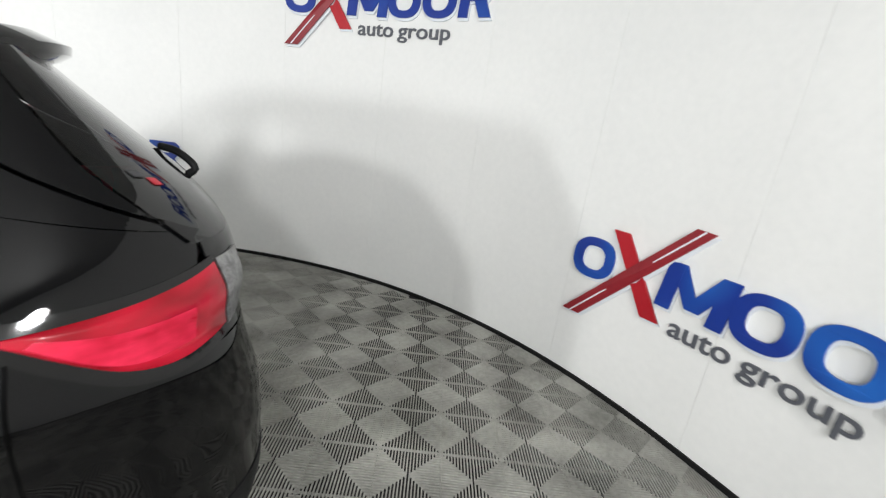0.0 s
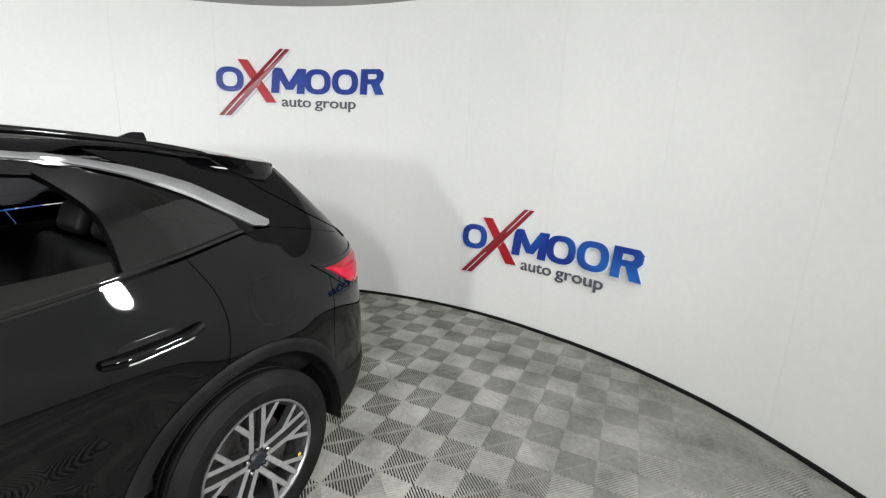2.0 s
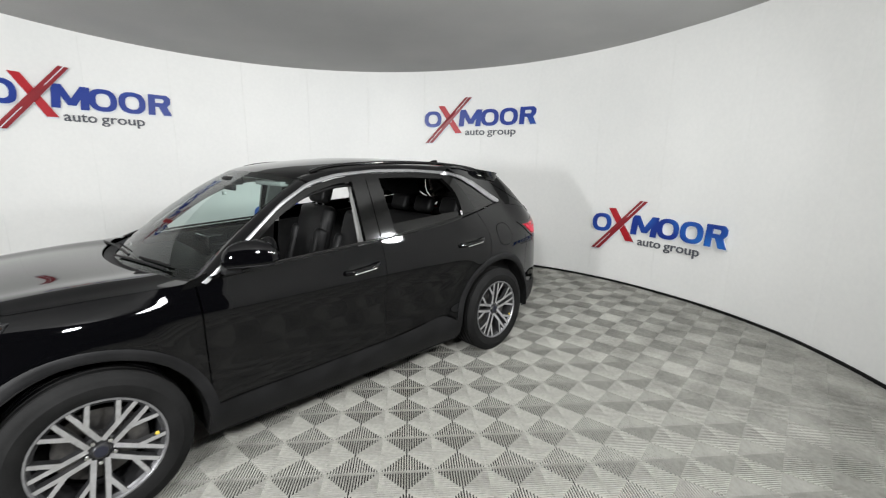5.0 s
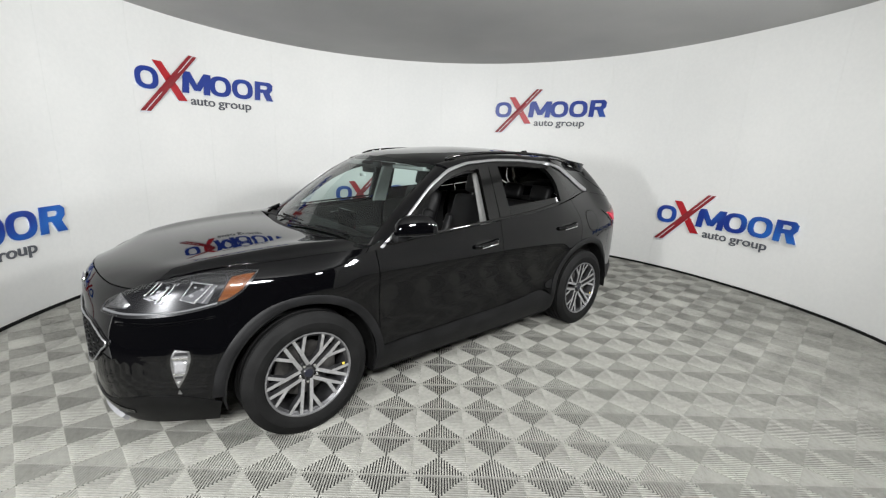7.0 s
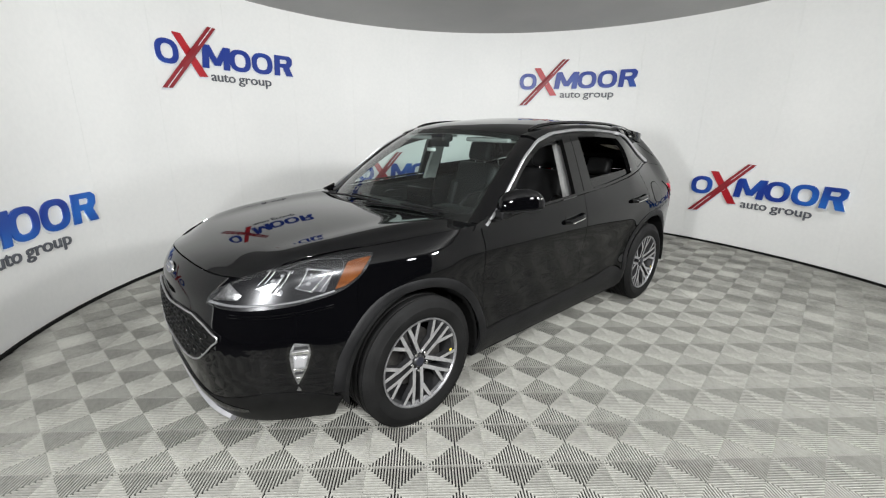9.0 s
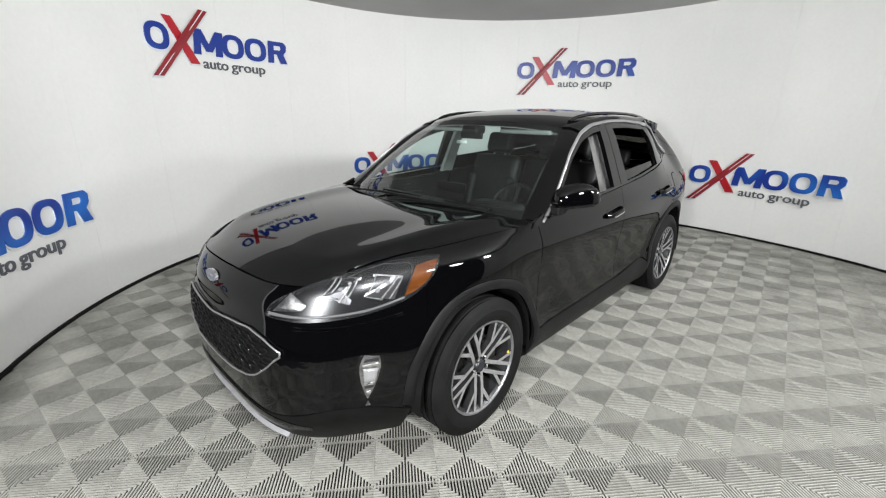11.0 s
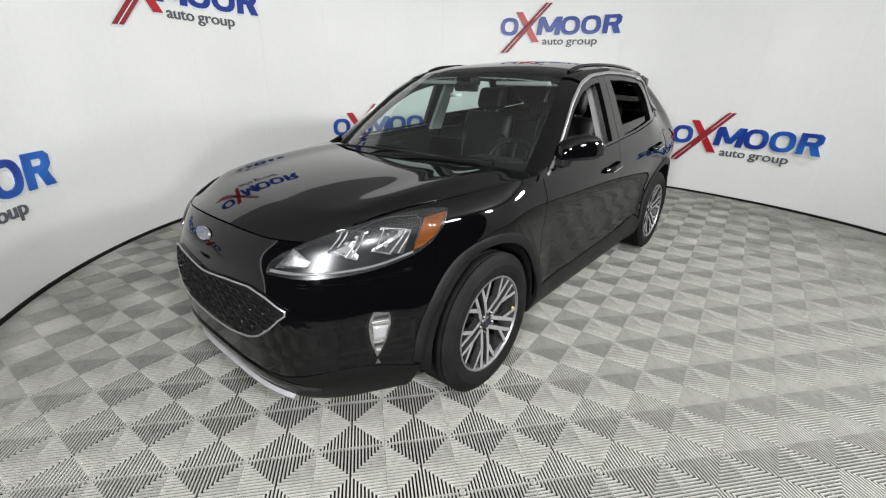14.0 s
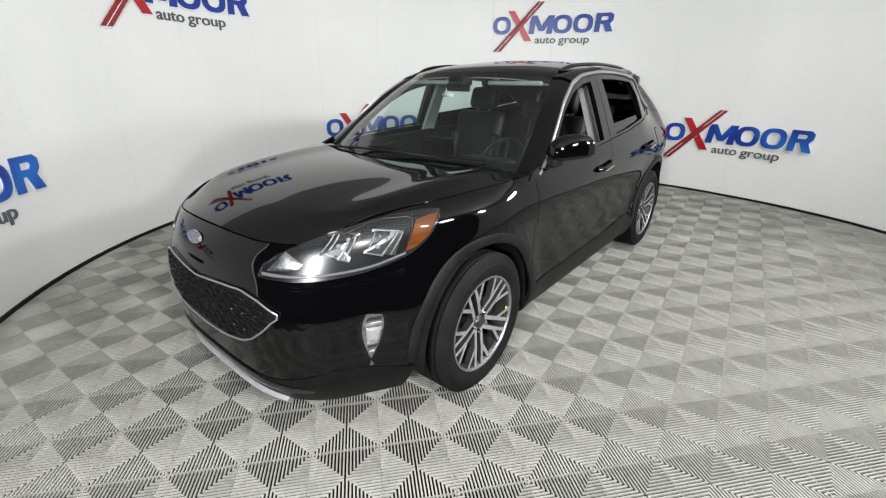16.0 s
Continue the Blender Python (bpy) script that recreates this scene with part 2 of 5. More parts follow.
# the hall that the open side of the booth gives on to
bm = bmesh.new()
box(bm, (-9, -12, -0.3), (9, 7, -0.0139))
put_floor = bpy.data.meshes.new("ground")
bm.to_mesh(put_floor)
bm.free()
put("ground", put_floor, UNDER, None, "concrete slab under the ribbed floor tiles, coloured near black for the shade in their gaps", category="ground", kind="structure")
for nm, lo, hi in (("wall_south", (-9, -12.2, -0.3), (9, -12, 5)), ("wall_north", (-9, 7, -0.3), (9, 7.2, 5)), ("wall_west", (-9.2, -12.2, -0.3), (-9, 7.2, 5)), ("wall_east", (9, -12.2, -0.3), (9.2, 7.2, 5)), ("ceiling_hall", (-9.2, -12.2, 5), (9.2, 7.2, 5.2))):
    bm = bmesh.new()
    box(bm, lo, hi)
    me = bpy.data.meshes.new(nm)
    bm.to_mesh(me)
    bm.free()
    put(nm, me, OUTER, None, "plain grey painted hall surface behind the open booth side", category="wall", kind="structure")


# ---- ribbed floor tiles ----
PITCH, TURN0, RIBS = 0.2873, radians(-39.71), 10
OX, OY = -1.7645, -0.9752


def tile_mesh():
    """A square tile: nested angle ribs about each of its corners, and thin bars along its edges."""
    h = PITCH / 2 - 0.0006
    vs, fs = [], []

    def strip(p, q, r, s_, top, foot, feet=None):
        n = len(vs)
        for x, y in (p, q, r, s_):
            vs.append((x, y, top))
        for x, y in feet or (p, q, r, s_):
            vs.append((x, y, foot))
        fs.append((n, n + 1, n + 2, n + 3))
        for k in range(4):
            fs.append((n + k, n + 4 + k, n + 4 + (k + 1) % 4, n + (k + 1) % 4))

    w = h / RIBS
    for sx in (-1, 1):
        for sy in (-1, 1):
            for k in range(RIBS):
                quads = []
                for a, b in ((h - (k + 0.28) * w, h - (k + 0.72) * w), (h - (k + 0.31) * w, h - (k + 0.69) * w)):
                    quads.append(([(a, a), (a, h), (b, h), (b, b)], [(a, a), (b, b), (h, b), (h, a)]))
                for top, foot in zip(*quads):
                    pts, feet = [(sx * p[0], sy * p[1]) for p in top], [(sx * p[0], sy * p[1]) for p in foot]
                    area = sum(pts[i][0] * pts[(i + 1) % 4][1] - pts[(i + 1) % 4][0] * pts[i][1] for i in range(4))
                    strip(*(pts if area > 0 else pts[::-1]), 0.0, -0.0095, feet if area > 0 else feet[::-1])
    e = 0.0014
    for q in ([(-h, -h), (h, -h), (h, -h + e), (-h, -h + e)], [(-h, h - e), (h, h - e), (h, h), (-h, h)], [(-h, -h), (-h + e, -h), (-h + e, h), (-h, h)], [(h - e, -h), (h, -h), (h, h), (h - e, h)]):
        strip(*q, -0.0020, -0.014)
    return vs, fs


tile_v, tile_f = tile_mesh()
tile_me = mesh_from("tile", tile_v, tile_f)
tile_me.materials.append(TILE)
cells = []
for i in range(-24, 40):
    for j in range(-24, 40):
        x = OX + PITCH * ((i + 0.5) * math.cos(TURN0) - (j + 0.5) * math.sin(TURN0))
        y = OY + PITCH * ((i + 0.5) * math.sin(TURN0) + (j + 0.5) * math.cos(TURN0))
        r = math.hypot(x - CX, y - CY)
        if r < RAD + 0.12 or (y < -1.2 and x < 3.0 and r < RAD + 0.9):
            under = abs(x) < 1.75 and abs(y) < 0.55
            cells.append((under, math.hypot(x + 1.3, y + 1.7), x, y))
cells.sort()
floor = thing("floor", "light grey ribbed plastic tiles laid diagonally under the car", "floor", kind="structure")
rest_v, rest_f = [], []
rot = Matrix.Rotation(TURN0, 3, "Z")
turned = [rot @ Vector(v) for v in tile_v]
for n, (under, d, x, y) in enumerate(cells):
    if n < 300:
        ob = new("tile", tile_me)
        ob.parent, ob.location, ob.rotation_euler = floor, (x, y, 0), (0, 0, TURN0)
    else:
        k = len(rest_v)
        rest_v.extend((v.x + x, v.y + y, v.z) for v in turned)
        rest_f.extend(tuple(k + q for q in f) for f in tile_f)
put("floor_tiles_far", mesh_from("floor_tiles_far", rest_v, rest_f), TILE, floor, kind="stuff")


# ---- signs on the wall ----
def flat_shape(outlines, arc0, z0, d0, d1):
    """Closed outlines (the later ones are holes), filled, made thick and laid on the round wall."""
    cu = bpy.data.curves.new("shape", "CURVE")
    cu.dimensions, cu.fill_mode, cu.extrude = "2D", "BOTH", 0.5
    for pts in outlines:
        sp = cu.splines.new("POLY")
        sp.points.add(len(pts) - 1)
        sp.use_cyclic_u = True
        for p, (x, y) in zip(sp.points, pts):
            p.co = (x, y, 0, 1)
    tmp = bpy.data.objects.new("shape", cu)
    me = bpy.data.meshes.new_from_object(tmp)
    bpy.data.objects.remove(tmp)
    for v in me.vertices:
        v.co = on_wall(arc0 - v.co.x, z0 + v.co.y, d0 + (d1 - d0) * (v.co.z + 0.5))
    me.update()
    return me


def ring(cx, cy, rx, ry, wx, wy, n=40):
    def loop(a, b):
        out = []
        for i in range(n):
            t = 2 * math.pi * i / n
            c, s = math.cos(t), math.sin(t)
            out.append((cx + a * math.copysign(abs(c) ** 0.8, c) + 0.06 * b * s * 0.5, cy + b * math.copysign(abs(s) ** 0.8, s)))
        return out
    return [loop(rx, ry), loop(rx - wx, ry - wy)]


def bar(x0, x1, y0, y1, lean=0.0):
    return [[(x0, y0), (x1, y0), (x1 + lean, y1), (x0 + lean, y1)]]


def grown(outlines, d):
    """The outlines shifted down and a little aside, for the pale edge behind a face."""
    return [[(x + d * 0.35, y - d) for x, y in o] for o in outlines]


def wall_sign(arc0, z0, group):
    ob = thing("wall_sign", "raised red and blue sign with pale edges on the white wall", "sign", group=group)
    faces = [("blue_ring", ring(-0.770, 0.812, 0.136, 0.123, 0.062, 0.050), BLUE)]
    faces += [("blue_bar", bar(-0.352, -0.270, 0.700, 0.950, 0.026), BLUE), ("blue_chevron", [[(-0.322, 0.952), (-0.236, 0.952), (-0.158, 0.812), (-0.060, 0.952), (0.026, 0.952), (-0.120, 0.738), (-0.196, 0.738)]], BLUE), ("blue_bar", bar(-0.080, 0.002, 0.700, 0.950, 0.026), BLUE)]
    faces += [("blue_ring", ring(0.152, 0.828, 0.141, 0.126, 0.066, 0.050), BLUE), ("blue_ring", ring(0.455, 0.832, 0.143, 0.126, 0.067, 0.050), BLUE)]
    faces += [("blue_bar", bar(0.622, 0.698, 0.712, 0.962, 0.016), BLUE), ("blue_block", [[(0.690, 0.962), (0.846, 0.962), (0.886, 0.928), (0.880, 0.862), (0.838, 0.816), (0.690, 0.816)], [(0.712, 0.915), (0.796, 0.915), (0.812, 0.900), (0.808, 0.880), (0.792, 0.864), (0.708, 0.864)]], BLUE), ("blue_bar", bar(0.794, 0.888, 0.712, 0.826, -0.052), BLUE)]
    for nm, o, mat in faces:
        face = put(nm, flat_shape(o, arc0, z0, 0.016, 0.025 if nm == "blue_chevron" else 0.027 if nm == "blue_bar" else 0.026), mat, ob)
        put("pale_edge", flat_shape(grown(o, 0.018), arc0, z0, 0.002, 0.014), PALE, face)
    long0 = [[(-0.895, 0.443), (-0.775, 0.447), (-0.141, 1.135), (-0.240, 1.140)]]
    cross = [[(-0.682, 1.015), (-0.583, 1.015), (-0.300, 0.600), (-0.405, 0.596)]]
    face = put("red_bar", flat_shape(cross, arc0, z0, 0.016, 0.0285), RED, ob)
    put("pale_edge", flat_shape(grown(cross, 0.016), arc0, z0, 0.002, 0.0145), PALE, face)
    face = put("dark_red_bar", flat_shape(long0, arc0, z0, 0.030, 0.038), WINE, ob)
    put("pale_edge", flat_shape(grown(long0, 0.018), arc0, z0, 0.0025, 0.015), PALE, face)
    put("pale_stripe", flat_shape([[(-0.843, 0.446), (-0.832, 0.446), (-0.186, 1.137), (-0.197, 1.137)]], arc0, z0, 0.039, 0.041), PALE, face)
    for word, s0, s1 in (("auto", -0.247, 0.068), ("group", 0.112, 0.568)):
        cu = bpy.data.curves.new("lettering", "FONT")
        cu.body, cu.size, cu.extrude, cu.fill_mode, cu.align_x, cu.offset = word, 0.150, 0.5, "BOTH", "LEFT", 0.0012
        tmp = bpy.data.objects.new("lettering", cu)
        me = bpy.data.meshes.new_from_object(tmp)
        bpy.data.objects.remove(tmp)
        xs = [v.co.x for v in me.vertices]
        k, x0 = (s1 - s0) / (max(xs) - min(xs)), min(xs)
        for v in me.vertices:
            v.co = on_wall(arc0 - (s0 + (v.co.x - x0) * k), z0 + 0.568 + v.co.y, 0.004 + 0.010 * (v.co.z + 0.5))
        me.update()
        put("lettering", me, GREYINK, ob, "grey raised lettering " + word)
    return ob


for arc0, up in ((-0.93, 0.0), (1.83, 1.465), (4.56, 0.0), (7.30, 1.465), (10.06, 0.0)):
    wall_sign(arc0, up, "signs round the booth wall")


# ---- the car: one smooth side surface, from which all its panels are cut ----
def curve(pts, soft=0.06, lo=None, hi=None):
    """A soft curve through a few stations."""
    xs, ys = np.array([p[0] for p in pts], float), np.array([p[1] for p in pts], float)
    g = np.linspace(xs[0] - 0.4, xs[-1] + 0.4, 1600)
    v = np.interp(g, xs, ys)
    k = max(3, int(soft / (g[1] - g[0])))
    w = np.hanning(2 * k + 1)
    v = np.convolve(np.pad(v, k, mode="edge"), w / w.sum(), mode="valid")
    return lambda x: float(np.interp(x, g, v))


HALF_W = 0.925
WIDE = curve([(0.16, 0.80), (0.26, 0.868), (0.34, 0.902), (0.42, 0.908), (0.55, 0.893), (0.70, 0.900), (0.84, 0.921), (0.92, 0.923), (1.00, 0.911), (1.09, 0.879), (1.20, 0.837), (1.30, 0.797), (1.40, 0.757), (1.50, 0.712), (1.56, 0.672)], 0.065)
NOSE = curve([(0.16, 2.19), (0.20, 2.225), (0.30, 2.270), (0.45, 2.285), (0.62, 2.286), (0.70, 2.280), (0.80, 2.252), (0.88, 2.220), (0.93, 2.193), (0.98, 2.12)], 0.04)
STERN = curve([(0.20, 2.17), (0.30, 2.25), (0.45, 2.292), (0.62, 2.297), (0.72, 2.285), (0.86, 2.245), (0.96, 2.225), (1.03, 2.228), (1.12, 2.175), (1.20, 2.095), (1.30, 2.000), (1.50, 1.845)], 0.04)
TAILBULGE = curve([(0.99, 0.0), (1.04, 0.022), (1.09, 0.045), (1.15, 0.074), (1.22, 0.082), (1.32, 0.056), (1.42, 0.020), (1.49, 0.0)], 0.03)   # how far the tailgate rounds out at its middle
BELT = curve([(-2.30, 0.930), (-2.0, 0.962), (-1.6, 1.000), (-1.2, 1.032), (-0.9, 1.050), (-0.56, 1.080), (-0.2, 1.100), (0.2, 1.125), (0.6, 1.152), (0.9, 1.186), (1.18, 1.223), (1.50, 1.264), (1.62, 1.272), (1.80, 1.230), (2.3, 1.10)], 0.12)
RAIL = curve([(-0.90, 1.02), (-0.69, 1.178), (-0.44, 1.372), (-0.25, 1.475), (-0.05, 1.524), (0.25, 1.549), (0.53, 1.550), (0.90, 1.530), (1.10, 1.488), (1.30, 1.420), (1.46, 1.338), (1.56, 1.280), (1.64, 1.234)], 0.06)

ph = np.linspace(0, math.pi, 4001)
co, si = np.cos(ph), np.sin(ph)
pn = np.where(co > 0, 4.0, 5.6)
PX = -2.29 * np.sign(co) * np.abs(co) ** (2 / pn)
PY = HALF_W * np.abs(si) ** (2 / pn)
PU = np.concatenate([[0], np.cumsum(np.hypot(np.diff(PX), np.diff(PY)))])
PU -= np.interp(0, PX, PU)
FRONT, BACK = float(PU[0]), float(PU[-1])


X0 = 1.2     # forward and aft of this the plan is drawn in or out to the nose and stern of each height


def U(x, z=None):
    if z is not None and abs(x) > X0:
        end = NOSE(z) if x < 0 else STERN(z)
        x = math.copysign(X0 + (abs(x) - X0) * (2.29 - X0) / (end - X0), x)
    return float(np.interp(x, PX, PU))


def UY(y, front=True):
    k = len(PY) // 2
    return float(np.interp(y, PY[:k], PU[:k])) if front else float(np.interp(-y, -PY[k:], PU[k:]))


def step(x, a, b):
    t = min(1, max(0, (x - a) / (b - a)))
    return t * t * (3 - 2 * t)


def side(u, z):
    """The place on the car's outer surface: way round its plan, and height. On its right-hand half y is positive."""
    bx, by = float(np.interp(u, PU, PX)), float(np.interp(u, PU, PY))
    end = NOSE(z) if bx < 0 else STERN(z)
    x = bx if abs(bx) < X0 else math.copysign(X0 + (abs(bx) - X0) * (end - X0) / (2.29 - X0), bx)
    lift = 0.045 * (1 - step(x, -0.5, 0.7)) * math.exp(-((z - 0.99) / 0.075) ** 2)     # the shoulder lies lower towards the front
    y = by * WIDE(z + lift) / HALF_W
    if x > 0.9 and z > 1.0:
        y *= 1 - 0.22 * step(x, 0.9, 1.6) * (1 - step(x, 1.6, 1.95)) * (z - 1.0) / 0.5
    if x > 1.3 and z > 1.0:
        x += TAILBULGE(z) * max(0.0, 1 - (by / 0.88) ** 2)
    if x < -1.2 and z > 0.55:
        k = step(z, 0.55, 0.95)
        y *= 1 - 0.10 * k * step(-x, 1.2, 1.9)
        x += 0.09 * k * (by / 0.9) ** 3 * step(-x, 1.7, 2.2)
        x += (0.036 * math.sin(math.pi / 2 * min(1.0, by / 0.55)) ** 2 - 0.018) * k * step(-x, 1.9, 2.15)     # the nose is bowed in plan
    if x < -1.9 and z > 0.70:
        x -= 0.024 * math.exp(-((z - 0.835) / 0.075) ** 2) * (1 - step(by, 0.1, 0.55))     # and full behind the badge
    if x > 1.2 and z > 0.8:
        y -= 0.009 * step(x, 1.2, 1.4) * math.exp(-((z - 1.0) / 0.05) ** 2)
    if x < -0.95:
        h = BELT(x) - z
        if h < 0.10:
            k = min(1.0, (0.10 - h) / 0.10)
            inset = 0.075 * (1 - math.sqrt(max(0.0, 1 - 0.97 * k * k))) * step(-x, 0.95, 1.35)
            y = max(0.0, y - inset * min(1, by / 0.4))
    if x < -1.2:
        y += 0.032 * math.exp(-((x + 1.68) / 0.2) ** 2) * (1 - step(z, 0.6, 0.9))
    # flares over the wheels
    for wx in (-1.355, 1.355):
        d = math.hypot(x - wx, z - 0.352)
        if by > 0.6:
            y += 0.016 * math.exp(-((d - 0.46) / 0.10) ** 2)
    return Vector((x, y, z))


def normal_of(f, u, v, e=0.004):
    a = (f(u + e, v) - f(u - e, v)).cross(f(u, v + e) - f(u, v - e))
    if a.length < 1e-9:
        return Vector((math.copysign(1, u), 0, 0))
    n = a.normalized()
    return n if n.y * 1.0 + n.x * math.copysign(0.3, u) > 0 else -n


def resample(pts, n, soft=False):
    p = np.array(pts, float)
    if soft and len(p) > 2:
        q = []
        for i in range(len(p) - 1):
            a, b, c, d = p[max(0, i - 1)], p[i], p[i + 1], p[min(len(p) - 1, i + 2)]
            for t in np.linspace(0, 1, 9)[:-1]:
                q.append(0.5 * (2 * b + (c - a) * t + (2 * a - 5 * b + 4 * c - d) * t * t + (3 * b - a - 3 * c + d) * t ** 3))
        p = np.array(q + [p[-1]])
    s = np.concatenate([[0], np.cumsum(np.linalg.norm(np.diff(p, axis=0), axis=1))])
    return np.stack([np.interp(np.linspace(0, s[-1], n), s, p[:, k]) for k in range(p.shape[1])], 1)


def coons(bottom, top, left, right, nu, nv, soft=True):
    """A grid [nv][nu] of points spanned by four edges: bottom and top run the same way, left and right run up."""
    b, t, l, r = resample(bottom, nu, soft), resample(top, nu, soft), resample(left, nv, soft), resample(right, nv, soft)
    g = np.zeros((nv, nu, b.shape[1]))
    for j in range(nv):
        v = j / (nv - 1)
        for i in range(nu):
            w = i / (nu - 1)
            g[j, i] = (1 - v) * b[i] + v * t[i] + (1 - w) * l[j] + w * r[j] - ((1 - w) * (1 - v) * b[0] + w * (1 - v) * b[-1] + (1 - w) * v * t[0] + w * v * t[-1])
    return g


def grid_mesh(name, g, flip=False, smooth=True):
    nv, nu = len(g), len(g[0])
    vs = [tuple(p) for row in g for p in row]
    fs = []
    for j in range(nv - 1):
        for i in range(nu - 1):
            q = (j * nu + i, j * nu + i + 1, (j + 1) * nu + i + 1, (j + 1) * nu + i)
            fs.append(q[::-1] if flip else q)
    return mesh_from(name, vs, fs, smooth)


def thick(ob, depth=0.006, offset=-1.0):
    m = ob.modifiers.new("thickness", "SOLIDIFY")
    m.thickness, m.offset = depth, offset
    ob.modifiers.new("crisp_edges", "EDGE_SPLIT").split_angle = radians(40)
    return ob


def skin(name, mat, parent, flank, bottom, top, left, right, nu=36, nv=26, proud=0.0, label="", surface=side, depth=0.006, bulge=0.0, soft=True):
    """A panel cut out of the side surface. flank: -1 the driver's side, +1 the other, 0 both joined across the middle."""
    g = coons(bottom, top, left, right, nu, nv, soft)
    out = []
    for j, row in enumerate(g):
        line = []
        for i, (u, z) in enumerate(row):
            p = surface(u, z)
            lift = proud
            if bulge:
                w, v = i / (nu - 1), j / (nv - 1)
                lift += bulge * min(1, 6 * min(w, 1 - w, v, 1 - v))
            if lift:
                p = p + normal_of(surface, u, z) * lift
            line.append((p.x, p.y, p.z))
        out.append(line)
    nj, ni = nv // 2, nu // 2
    up = normal_of(surface, *g[nj][ni])
    if flank == 0:
        # both halves in one mesh, joined along the car's middle
        rows = []
        for r in out:
            other = [(x, -y, z) for x, y, z in r]
            rows.append(other[::-1] + r[1:] if abs(r[0][1]) < 1e-3 else r + other[::-1][1:])
        me = grid_mesh(name, rows)
        ni += nu - 1 if abs(out[0][0][1]) < 1e-3 else 0
        me_nu = 2 * nu - 1
    else:
        me = grid_mesh(name, [[(x, flank * y, z) for x, y, z in r] for r in out])
        up, me_nu = Vector((up.x, flank * up.y, up.z)), nu
    if me.polygons[nj * (me_nu - 1) + min(ni, me_nu - 2)].normal.dot(up) < 0:
        me.flip_normals()
    ob = put(name, me, mat, parent, label)
    if depth:
        thick(ob, depth)
    return ob


def arch(wx, r, a0, a1, n=16):
    """Places on a wheel arch, by angle in degrees from the back of the car over the top."""
    out = []
    for i in range(n):
        a = radians(a0 + (a1 - a0) * i / (n - 1))
        z = 0.352 + r * math.sin(a)
        out.append((U(wx + r * math.cos(a), z), z))
    return out


def L(*pts):
    return [(U(x, z), z) for x, z in pts]


SEAM = resample([(1.222, 0.842), (1.240, 0.92), (1.248, 1.00), (1.244, 1.07), (1.225, 1.130), (1.180, 1.212)], 14, True)   # the rear door's trailing edge

car = thing("car", "black five-door crossover car with open front windows on the ribbed floor", "car")
AR, ARB = 0.472, 0.506     # the painted arches, front and back, above the plastic flares

